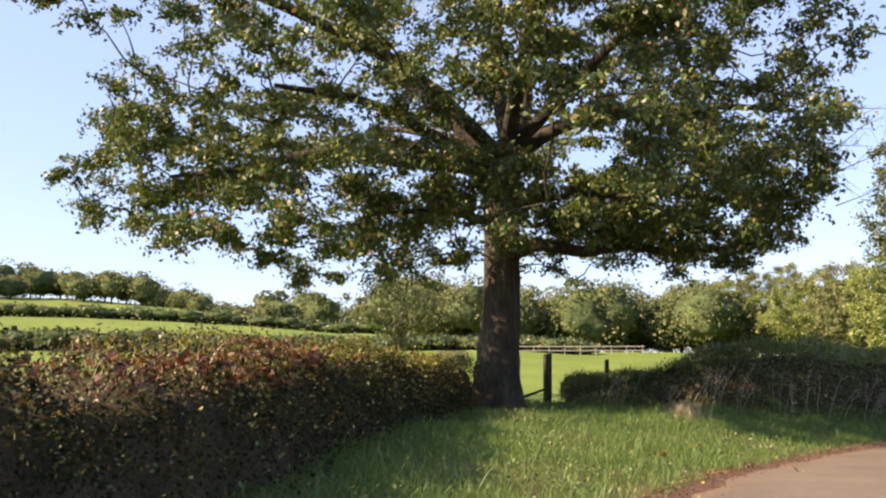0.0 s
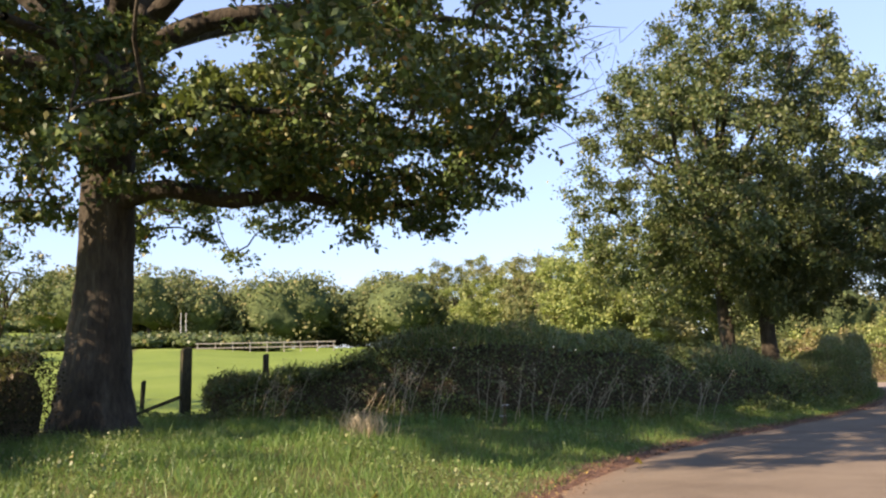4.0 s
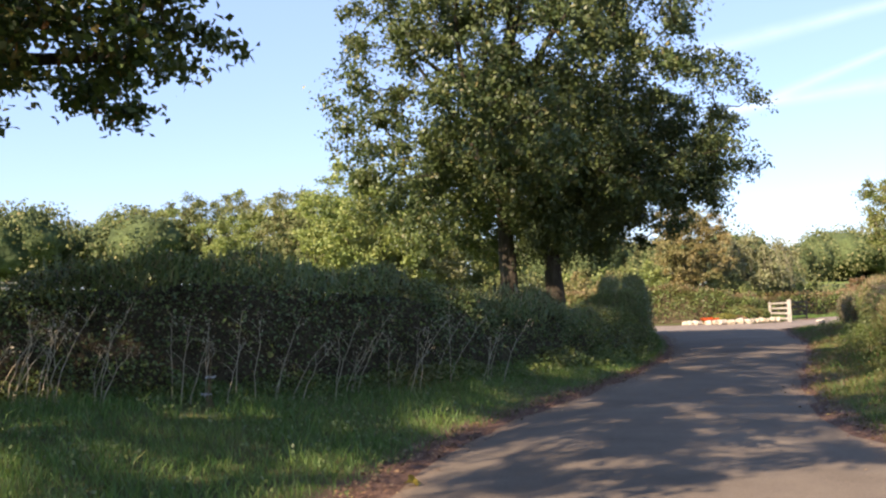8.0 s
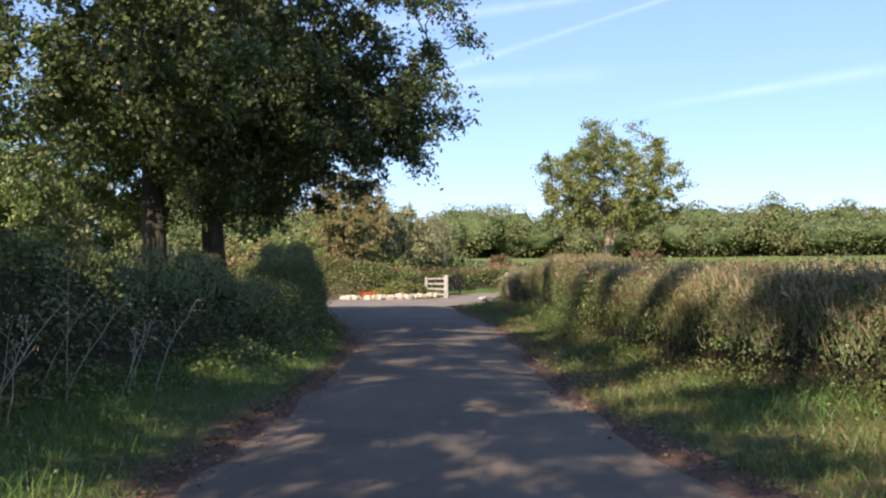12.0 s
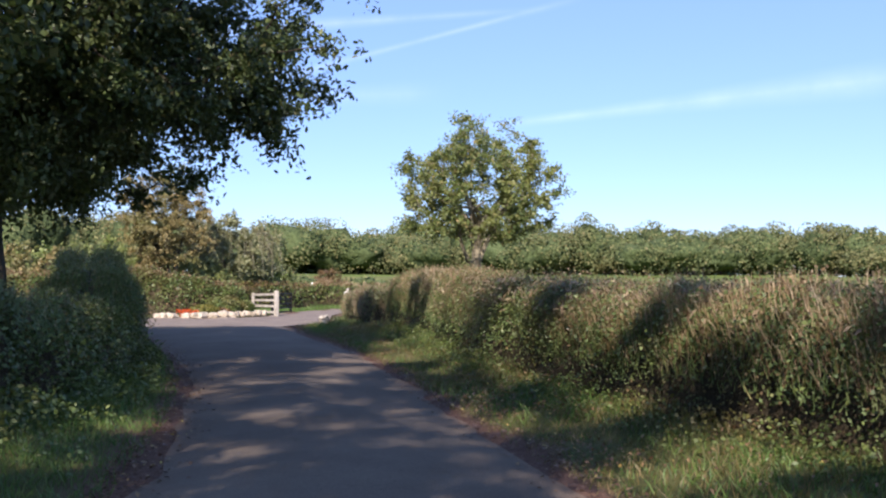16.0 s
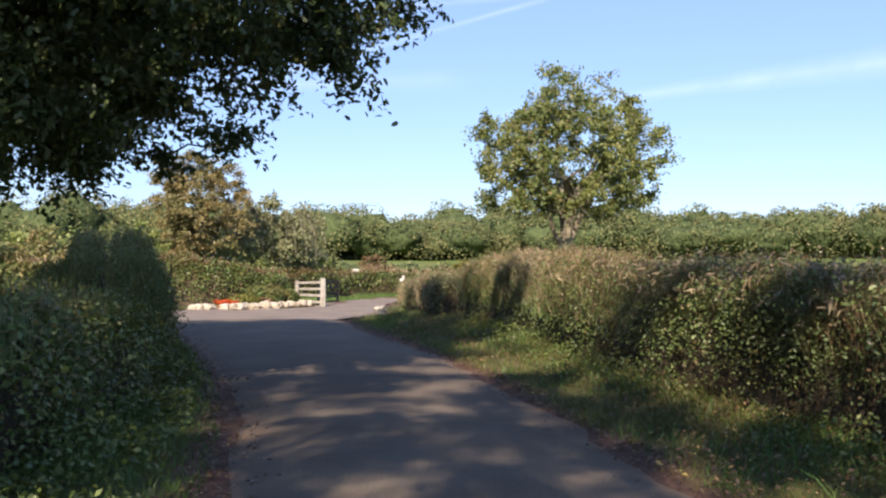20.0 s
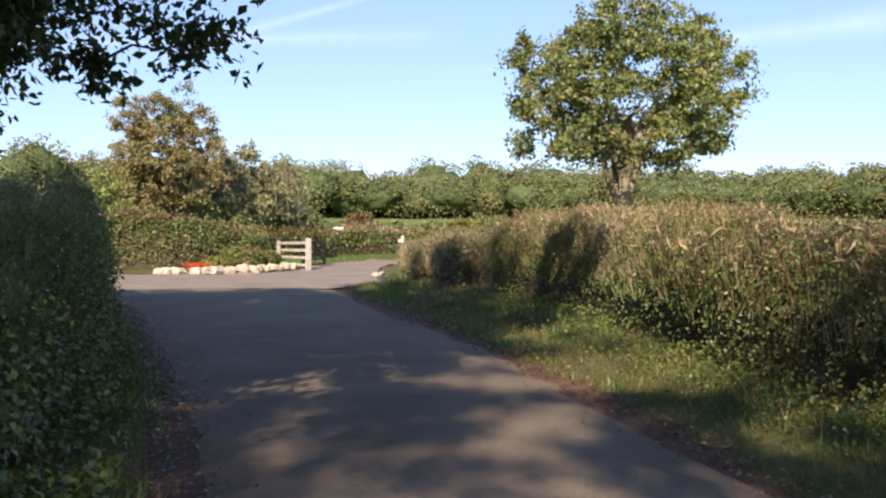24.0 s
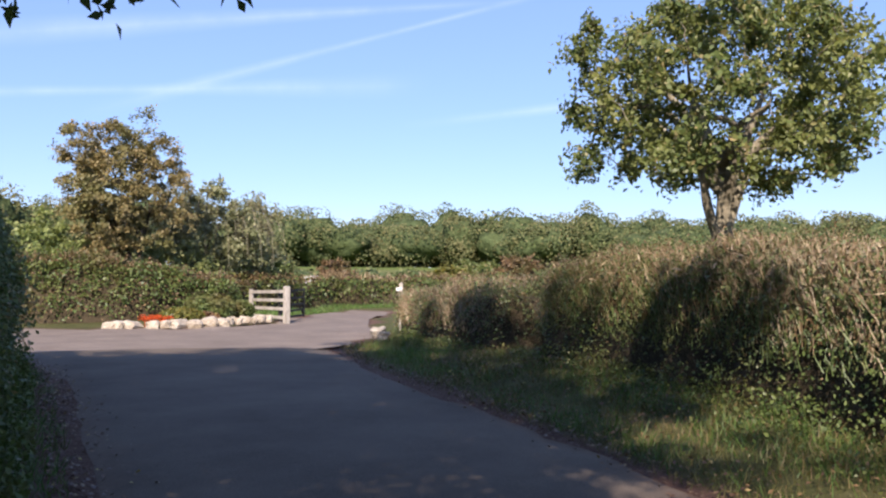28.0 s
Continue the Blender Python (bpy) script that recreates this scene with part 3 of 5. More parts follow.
def shoots(top, surface, off, count, height, mat, seed, label, low=0.35, high=0.62, width=0.012, lean=0.3, span=(0, 1)):
    """Upright dry stems and shoots that stand out of a hedge."""
    r = np.random.default_rng(seed)
    s = span[0] + (span[1] - span[0]) * r.random(count)
    p, _ = surface(s, math.pi * (low + (high - low) * r.random(count)))
    p[:, 2] -= 0.08
    h = height * (0.4 + 0.9 * r.random(count))
    blade_mesh("stem_growth", p - off, h, width * (0.6 + r.random(count)), mat, top, lean, seed, label)


# near left hedge at the start, brown and red on top, its face leaves darkened for shade
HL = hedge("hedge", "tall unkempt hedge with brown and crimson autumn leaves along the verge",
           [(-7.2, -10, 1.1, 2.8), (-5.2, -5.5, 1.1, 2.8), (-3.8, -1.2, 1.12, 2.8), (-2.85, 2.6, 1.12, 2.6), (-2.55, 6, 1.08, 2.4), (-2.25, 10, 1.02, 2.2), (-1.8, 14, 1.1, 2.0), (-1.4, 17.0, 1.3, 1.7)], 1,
           [(GREEN_SHADED, 0.042, 0.50, -0.3, 31, "dull green leaves"), (GREEN_HEDGE, 0.042, 0.12, 0.6, 39, "green leaves"), (BROWN_DULL, 0.04, 0.26, 0.85, 37, "dull brown leaves"), (RUSSET, 0.04, 0.07, 0.8, 32, "brown autumn leaves"), (GOLDEN, 0.042, 0.04, 0.8, 33, "yellowing leaves")], density=1000, back=0.85)
shoots(HL[0], HL[1], HL[3], 2600, 0.24, TAN_STEM, 34, "dry brown shoots", 0.3, 0.8, 0.009, 0.4)
r0 = np.random.default_rng(35)
p0, o0 = HL[1](np.clip(0.48 + 0.06 * r0.normal(size=1000), 0, 1), math.pi * (0.27 + 0.2 * r0.random(1000)))
leaf_mesh("foliage", p0 - HL[3] + o0 * (0.1 * r0.random(1000))[:, None], 0.075 * (0.6 + 0.8 * r0.random(1000)), CRIMSON, HL[0], o0 * 0.6, 0.6, 0.3, 36, "crimson leaves")
p0, o0 = HL[1](np.clip(0.74 + 0.14 * r0.normal(size=9000), 0, 1), math.pi * (0.3 + 0.3 * r0.random(9000)))
leaf_mesh("foliage", p0 - HL[3] + o0 * (0.12 * r0.random(9000))[:, None], 0.06 * (0.6 + 0.8 * r0.random(9000)), GOLDEN, HL[0], o0 * 0.6, 0.6, 0.3, 38, "yellow-green leaves on the top")

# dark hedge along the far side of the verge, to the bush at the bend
# Dark green and dull brown leaves mixed in to deepen the oak's shade.
HN = hedge("hedge", "overgrown roadside hedge, its leaf mix darkened for the oak's shade",
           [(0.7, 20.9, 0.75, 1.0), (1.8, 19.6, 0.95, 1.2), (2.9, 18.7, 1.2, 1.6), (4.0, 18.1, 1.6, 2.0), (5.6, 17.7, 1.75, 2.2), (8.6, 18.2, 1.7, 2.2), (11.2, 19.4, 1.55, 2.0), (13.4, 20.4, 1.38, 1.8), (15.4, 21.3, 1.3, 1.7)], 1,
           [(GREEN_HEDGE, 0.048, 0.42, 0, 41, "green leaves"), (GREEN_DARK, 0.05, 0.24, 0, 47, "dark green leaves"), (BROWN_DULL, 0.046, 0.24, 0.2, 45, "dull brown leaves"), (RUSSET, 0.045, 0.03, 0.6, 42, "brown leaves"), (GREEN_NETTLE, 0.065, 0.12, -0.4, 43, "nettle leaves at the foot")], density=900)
shoots(HN[0], HN[1], HN[3], 2400, 0.22, TAN_STEM, 44, "thin bare shoots", 0.3, 0.65, 0.008, 0.35)
shoots(HN[0], HN[1], HN[3], 5200, 0.26, GREEN_HEDGE, 46, "leafy upright shoots", 0.22, 0.62, 0.022, 0.3)

# the feathery length by the bend, leaf mix lightened to offset the deep tree shade
HM = hedge("hedge", "overgrown feathery hedge with a rounded end by the bend",
           [(15.0, 21.1, 1.2, 1.7), (16.4, 21.9, 1.12, 1.7), (19.0, 23.7, 1.08, 1.7), (20.8, 25.2, 1.22, 1.7), (22.6, 26.9, 1.55, 1.8), (25.8, 30.2, 2.0, 1.8), (28.6, 33.4, 2.1, 1.8), (30.0, 35.4, 1.9, 1.7)], 1,
           [(GREEN_HEDGE, 0.05, 0.44, 0, 141, "green leaves"), (OLIVE_RUSSET, 0.046, 0.38, 0.3, 142, "olive and tan leaves"), (GREEN_LIGHT, 0.05, 0.14, -0.1, 145, "light green leaves"), (GREEN_NETTLE, 0.06, 0.18, -0.4, 143, "nettle leaves at the foot")], density=900, bump=0.16)
shoots(HM[0], HM[1], HM[3], 1500, 0.26, TAN_STEM, 144, "thin dry stems on the top", 0.25, 0.65, 0.007, 0.3)
shoots(HM[0], HM[1], HM[3], 6500, 0.30, GREEN_HEDGE, 146, "feathery upright shoots", 0.15, 0.66, 0.014, 0.3)

# right-hand hedge
HR = hedge("hedge", "thick mixed hedge, green below and dry brown on top",
           [(11.2, 4.5, 1.3, 1.9), (13.0, 9.0, 1.25, 1.9), (14.9, 12.6, 1.18, 1.9), (16.2, 14.2, 1.2, 1.9), (17.6, 15.6, 1.22, 1.9), (19.2, 17.0, 1.28, 1.9), (21.2, 18.5, 1.35, 1.9), (23.6, 20.2, 1.40, 1.9), (26.0, 21.8, 1.47, 1.9), (28.4, 23.4, 1.53, 1.8), (30.6, 25.0, 1.55, 1.7), (32.6, 26.6, 1.5, 1.5)], -1,
           [(GREEN_HEDGE, 0.035, 0.50, 0, 51, "dark green leaves"), (GREEN_NETTLE, 0.038, 0.32, -0.3, 52, "fresh green bramble leaves"), (RUSSET, 0.036, 0.26, 0.8, 53, "brown withered leaves"), (TAN_STEM, 0.034, 0.09, 0.85, 57, "pale withered leaves")], density=1700, power=0.40, bump=0.10, cap=0.25)
shoots(HR[0], HR[1], HR[3], 15000, 0.18, GREEN_HEDGE, 58, "upright leafy shoots", 0.02, 0.46, 0.010, 0.35)
shoots(HR[0], HR[1], HR[3], 7000, 0.2, RUSSET, 59, "withered brown shoots", 0.06, 0.5, 0.009, 0.3)
shoots(HR[0], HR[1], HR[3], 12000, 0.22, TAN_STEM, 54, "dry tan stems and withered docks", 0.14, 0.62, 0.010, 0.28)
shoots(HR[0], HR[1], HR[3], 5000, 0.32, TAN_STEM, 55, "dry tan stems low in the hedge", 0.04, 0.36, 0.007, 0.28)
shoots(HR[0], HR[1], HR[3], 5000, 0.24, GRASS_DRY, 56, "long grass grown up through the hedge", 0.04, 0.45, 0.008, 0.6)

rd = np.random.default_rng(870)
pd_, od_ = HR[1](np.clip(0.66 + 0.17 * rd.normal(size=1700), 0.02, 0.98), math.pi * (0.16 + 0.30 * rd.random(1700)))
leaf_mesh("dock_leaf_growth", pd_ - HR[3] + od_ * (0.12 * rd.random(1700))[:, None], 0.13 * (0.6 + 0.8 * rd.random(1700)), TAN_STEM, HR[0], od_ * 0.5, 0.16, 0.1, 871, "long pale withered dock leaves", 1.2)
HR2 = hedge("hedge", "low twiggy hedge between the verge and the drive",
            [(33.0, 27.0, 1.2, 1.2), (34.6, 28.6, 1.2, 1.2), (36.6, 30.2, 1.12, 1.2), (38.7, 31.6, 1.05, 1.1), (40.5, 32.75, 0.95, 0.9)], -1,
            [(GREEN_HEDGE, 0.055, 0.66, 0, 61, "dull green leaves"), (RUSSET, 0.05, 0.22, 0.1, 62, "brown leaves"), (TAN_STEM, 0.05, 0.07, -0.4, 64, "pale withered leaves")], density=760, power=0.45, bump=0.1, cap=0.25)
shoots(HR2[0], HR2[1], HR2[3], 3600, 0.30, TAN_STEM, 63, "bare tan twigs", 0.03, 0.6, 0.011, 0.4)

HF = hedge("hedge", "clipped green hedge behind the row of white stones",
           [(34.8, 55, 2.0, 2.2), (37.0, 48, 2.1, 2.2), (39.2, 43.3, 2.1, 2.2), (41.0, 41.4, 1.75, 1.8), (43.0, 40.4, 1.25, 1.3), (44.3, 40.3, 1.1, 1.0)], 1,
           [(GREEN_NETTLE, 0.10, 0.62, -0.2, 71, "green leaves"), (RUSSET, 0.09, 0.38, 0.7, 72, "brown leaves on the top")], density=420)
shoots(HF[0], HF[1], HF[3], 900, 0.3, TAN_STEM, 73, "dry stems on the top", 0.35, 0.62, 0.02, 0.4)
HB = hedge("hedge", "field hedge with a dry brown top beyond the drive",
           [(44.9, 41.6, 1.25, 1.3), (49, 42.8, 1.3, 1.4), (55, 43.0, 1.3, 1.4), (61, 38.5, 1.3, 1.4), (67, 31, 1.3, 1.4), (76, 18, 1.3, 1.4)], 1,
           [(GREEN_NETTLE, 0.13, 0.55, -0.5, 81, "green leaves"), (RUSSET, 0.12, 0.45, 0.8, 82, "dry brown leaves on the top")], density=210)
shoots(HB[0], HB[1], HB[3], 1800, 0.28, TAN_STEM, 83, "dry stems on the top", 0.35, 0.62, 0.03, 0.4)


# ---- trees ----
def clumps_in(centre, radii, count, seed, low=None, hollow=0.35, gap=0.9, keep=None):
    """Places for leaf clumps in an uneven crown, none too near another; low(p) says the least height."""
    r = np.random.default_rng(seed)
    got = []
    centre, radii = np.asarray(centre, float), np.asarray(radii, float)
    tries = 0
    while len(got) < count and tries < 60000:
        tries += 1
        d = unit(r.normal(size=3))
        rho = (hollow + (1 - hollow) * r.random()) ** 0.6
        lob = 1 + 0.16 * math.sin(3 * math.atan2(d[1], d[0]) + seed) + 0.10 * math.sin(5 * math.atan2(d[1], d[0]) + 4 * d[2] + seed * 2)
        p = centre + d * radii * rho * lob
        if low is not None and p[2] < low(p):
            continue
        if keep is not None and not keep(p):
            continue
        if got:
            q = np.asarray(got)
            if (np.linalg.norm((q - p) * (1, 1, 1.5), axis=1) < gap).any():
                continue
        got.append(p)
    return np.asarray(got)


def crown(top, off, clumps, leafs, leaf, spread, mat, seed, label, flat=0.5, droop=0.5, lobed=False):
    r = np.random.default_rng(seed)
    n = len(clumps)
    k = (leafs * (0.5 + r.random(n))).astype(int)
    idx = np.repeat(np.arange(n), k)
    # sprays: several short shoots in a clump, leaves round each
    m = len(idx)
    shoot = r.integers(0, 9, m)
    dirs = unit(r.normal(size=(n, 9, 3)) * (1, 1, 0.6)) * (0.35 + 0.65 * r.random((n, 9, 1)))
    along = r.random(m)[:, None] ** 0.7
    size = spread * (0.7 + 0.6 * r.random(n))
    p = clumps[idx] + (dirs[idx, shoot] * along + r.normal(size=(m, 3)) * 0.13) * size[idx][:, None] * (1, 1, flat / 0.6)
    p[:, 2] -= 0.22 * (along[:, 0] ** 2) * size[idx]
    out = unit(p - clumps.mean(0)) * 0.35
    if lobed:
        return lobed_leaf_mesh("hanging_bough", p - off, leaf * (0.6 + 0.8 * r.random(m)), mat, top, out, seed, label), dirs, size
    return leaf_mesh("crown", p - off, leaf * (0.6 + 0.8 * r.random(m)), mat, top, out, 0.55, 0.3, seed, label, droop), dirs, size


def branches(top, off, clumps, nodes, mat, seed, dirs=None, size=None, thick=0.055):
    """Boughs from the limbs to every clump, each from the nearest wood already grown, and the shoots in it."""
    r = np.random.default_rng(seed)
    have = [np.asarray(nodes)]
    pool = np.vstack(have)
    first = np.array([np.linalg.norm(pool - c, axis=1).min() for c in clumps])
    many = []
    for i in np.argsort(first):
        c = clumps[i]
        d = np.linalg.norm(pool - c, axis=1) + np.maximum(0, pool[:, 2] - c[2] + 0.2) * 0.6
        a = pool[np.argmin(d)]
        gap = np.linalg.norm(c - a)
        mid = (a + c) / 2 + r.normal(size=3) * gap * 0.10 + np.array([0, 0, 0.06 * gap])
        t = np.linspace(0, 1, 5)[:, None]
        pts = (1 - t) ** 2 * a + 2 * t * (1 - t) * mid + t * t * c
        pts[1:-1] += r.normal(size=(3, 3)) * 0.04 * gap
        r0 = thick * (0.30 + 0.14 * min(gap, 3))
        many.append((pts - off, np.linspace(r0, r0 * 0.35, 5)))
        pool = np.vstack([pool, pts[1:]])
        if dirs is not None:
            for q in dirs[i][:3]:
                e = c + q * size[i] * 0.85 * (1, 1, 0.8)
                many.append((np.array([c, (c + e) / 2 + (0, 0, 0.04), e]) - off, (r0 * 0.35, r0 * 0.22, r0 * 0.08)))
    return tubes("branchwork", many, mat, top, 4)


def limb_nodes(limbs):
    return np.vstack([curve_through(p, 14)[3:] if len(p) > 2 else np.asarray(p) for p, *_ in limbs])


def oak():
    x, y = -0.95, 17.7
    z = gz(x, y) - 0.05
    o = np.array([x, y, z])
    top = thing("oak_tree", "large spreading oak, green leaves turning yellow and brown", "tree", (x, y, z))
    trunk = [(0, 0, -0.1), (0.02, 0, 0.35), (0.03, 0.02, 1.0), (0.10, 0.0, 2.2), (0.16, 0.02, 3.4), (0.16, 0, 4.6), (0.20, 0.05, 5.8), (0.42, 0.1, 6.9)]
    h = np.linspace(0, 1, 26)
    tz = np.interp(h, np.linspace(0, 1, len(trunk)), [q[2] for q in trunk])
    tx = np.interp(tz, [q[2] for q in trunk], [q[0] for q in trunk])
    ty = np.interp(tz, [q[2] for q in trunk], [q[1] for q in trunk])
    rad = np.interp(tz, [-0.1, 0.3, 0.8, 1.6, 3.0, 5.0, 6.9], [0.86, 0.72, 0.58, 0.52, 0.46, 0.45, 0.40])
    tube("trunk", np.c_[tx, ty, tz], rad, BARK, top, 20, 0.12, "fissured grey-brown bark", 5)
    # limbs: path, radius at the start and at the end
    limbs = [
        ([(0.1, -0.1, 3.8), (1.0, -0.5, 4.15), (2.2, -0.6, 3.95), (3.2, -0.5, 4.12), (4.6, -0.3, 3.95), (6.4, -0.2, 4.2)], 0.19, 0.05),
        ([(0.1, 0.1, 6.0), (-0.9, -0.1, 6.3), (-2.4, -0.5, 6.35), (-4.2, -0.8, 6.5), (-6.2, -0.9, 6.1), (-8.2, -0.8, 5.9)], 0.26, 0.05),
        ([(0.2, 0.0, 6.4), (-0.8, 0.1, 7.2), (-1.9, 0.3, 8.3), (-3.2, 0.5, 9.8), (-4.4, 0.4, 11.3)], 0.24, 0.06),
        ([(0.35, 0.1, 6.6), (0.2, 0.2, 7.6), (0.0, 0.5, 9.0), (0.1, 0.6, 11.0), (-0.5, 0.8, 13.2)], 0.22, 0.05),
        ([(0.4, 0.1, 6.6), (0.75, 0.0, 7.8), (0.8, -0.2, 9.5), (1.1, -0.5, 11.5), (1.4, -0.4, 13.4)], 0.29, 0.06),
        ([(0.5, 0.0, 6.5), (1.6, -0.3, 7.2), (3.2, -0.5, 7.5), (5.2, -0.4, 7.7), (7.6, -0.3, 7.6)], 0.22, 0.05),
        ([(0.3, -0.2, 5.4), (0.3, -1.6, 5.7), (-0.2, -3.6, 5.5), (-0.6, -5.8, 5.0)], 0.22, 0.05),
        ([(0.2, 0.2, 5.2), (0.6, 1.8, 5.9), (0.6, 4.0, 6.4), (1.0, 6.6, 6.6)], 0.24, 0.06),
        ([(0.5, -0.2, 6.8), (1.6, -1.8, 7.6), (2.8, -3.6, 8.4), (4.0, -5.2, 8.6)], 0.2, 0.05),
        ([(0.0, -0.1, 6.1), (-1.4, -1.6, 6.6), (-3.0, -3.4, 7.0), (-4.6, -5.2, 6.8)], 0.2, 0.05),
        ([(0.3, -0.3, 6.8), (0.6, -3.0, 8.0), (1.0, -6.0, 8.6), (1.2, -8.6, 8.6)], 0.22, 0.05),
        ([(0.0, -0.3, 6.6), (-2.0, -3.0, 7.8), (-4.4, -6.0, 8.2), (-6.2, -8.4, 8.0)], 0.2, 0.05),
        ([(0.1, 0.3, 6.7), (-1.4, 2.0, 7.6), (-3.0, 4.0, 8.4), (-4.4, 5.6, 8.6)], 0.2, 0.05),
        ([(0.1, -0.3, 4.5), (-0.5, -1.3, 4.7), (-1.6, -2.3, 4.7), (-3.0, -3.0, 4.5)], 0.13, 0.03),
        ([(0.2, -0.3, 4.7), (0.8, -1.4, 5.0), (1.8, -2.5, 5.0), (3.4, -3.2, 4.8)], 0.13, 0.03),
        ([(0.6, 0.3, 6.9), (2.0, 2.0, 8.0), (3.6, 3.8, 9.0), (5.0, 5.2, 9.4)], 0.2, 0.05),
    ]
    for i, (p, a, b) in enumerate(limbs):
        c = curve_through(p, 18)
        tube("limb", c, np.linspace(a, b, 18), BARK, top, 10, 0.08, "", i)

    def low(p):
        q = p - o
        r = math.hypot(q[0], q[1])
        return z + np.interp(r, [0, 1.3, 3, 5, 7, 8.6, 10.2], [4.3, 3.9, 3.7, 3.6, 3.6, 3.6, 4.4]) + (0.5 if q[0] > 1 and q[0] < 5 else 0)

    cl = clumps_in((x, y, z + 7.2), (8.2, 8.7, 6.8), 470, 17, low, 0.30, 0.84)
    r = np.random.default_rng(27)
    extra = [o + np.array([r.uniform(3.4, 7.0), r.uniform(-3.6, 1.8), r.uniform(3.9, 5.8)]) for _ in range(48)]
    extra += [o + np.array([r.uniform(-9.0, -5.2), r.uniform(-3.0, 1.5), r.uniform(4.0, 7.6)]) for _ in range(46)]
    # the left side's drooping ends, and the leafy boughs before the trunk
    extra += [o + np.array([r.uniform(-10.9, -8.4), r.uniform(-2.0, 1.2), r.uniform(4.9, 7.8)]) for _ in range(30)]
    extra += [o + np.array([r.uniform(-3.4, 4.0), r.uniform(-3.8, -1.3), r.uniform(3.9, 5.5)]) for _ in range(38)]
    extra += [o + np.array([r.uniform(4.8, 7.0), r.uniform(-4.5, -1.5), r.uniform(4.4, 5.9)]) for _ in range(16)]
    # further clumps, added for their shade on the lane and right hedge
    extra += [o + np.array([r.uniform(-3.0, 4.8), r.uniform(-7.4, -4.4), r.uniform(5.0, 7.4)]) for _ in range(16)]
    extra += [o + np.array([r.uniform(1.0, 7.0), r.uniform(-9.2, -5.2), r.uniform(7.6, 11.0)]) for _ in range(28)]
    extra += [o + np.array([r.uniform(0.0, 8.2), r.uniform(-6.0, 1.5), r.uniform(9.0, 13.6)]) for _ in range(66)]
    # unseen boughs high on the south side, added to shade the lane, verge and hedge
    for lo, hi, n in (((-3.5, -9.6, 6.4), (6.5, -6.0, 10.4), 44), ((1.0, -5.0, 9.2), (8.0, 1.5, 13.6), 40), ((-9.5, -9.5, 5.6), (-2.0, -5.5, 9.0), 26)):
        for q in r.uniform(lo, hi, (n, 3)):
            if q[2] > 2.5 + 0.31 * math.hypot(q[0] - 0.2, q[1] + 18.7):
                extra.append(o + q)
    for p, *_ in limbs:
        c = curve_through(p, 12)
        extra += [o + c[j] + r.normal(size=3) * (0.6, 0.6, 0.35) for j in (6, 8, 9, 10, 11, 11)]
    cl = np.vstack([cl, extra])
    nodes = limb_nodes(limbs) + o
    top_crown, dirs, size = crown(top, o, cl, 245, 0.128, 0.78, GREEN_OAK, 18, "green and yellowing lobed leaves", 0.42, 0.4)
    branches(top, o, cl, nodes, BARK, 19, dirs, size)
    # bare twigs at the crown's outer right
    r = np.random.default_rng(4)
    bare = []
    for k in range(9):
        a = o + np.array([8.2, -0.6, 6.4]) + r.normal(size=3) * (0.3, 0.8, 0.9)
        d = np.array([1.0, r.normal() * 0.4, r.normal() * 0.4 + 0.1])
        bare.append((np.array([a - d * 0.4, a + d * 0.4 + r.normal(size=3) * 0.1, a + d]) - o, (0.014, 0.010, 0.004)))
        for j in range(3):
            b = a + d * r.random()
            bare.append((np.array([b, b + r.normal(size=3) * 0.2 + (0.25, 0, 0), b + (0.5, r.normal() * 0.3, r.normal() * 0.4)]) - o, (0.007, 0.005, 0.003)))
    tubes("bare_twig_spray", bare, BARK, top)


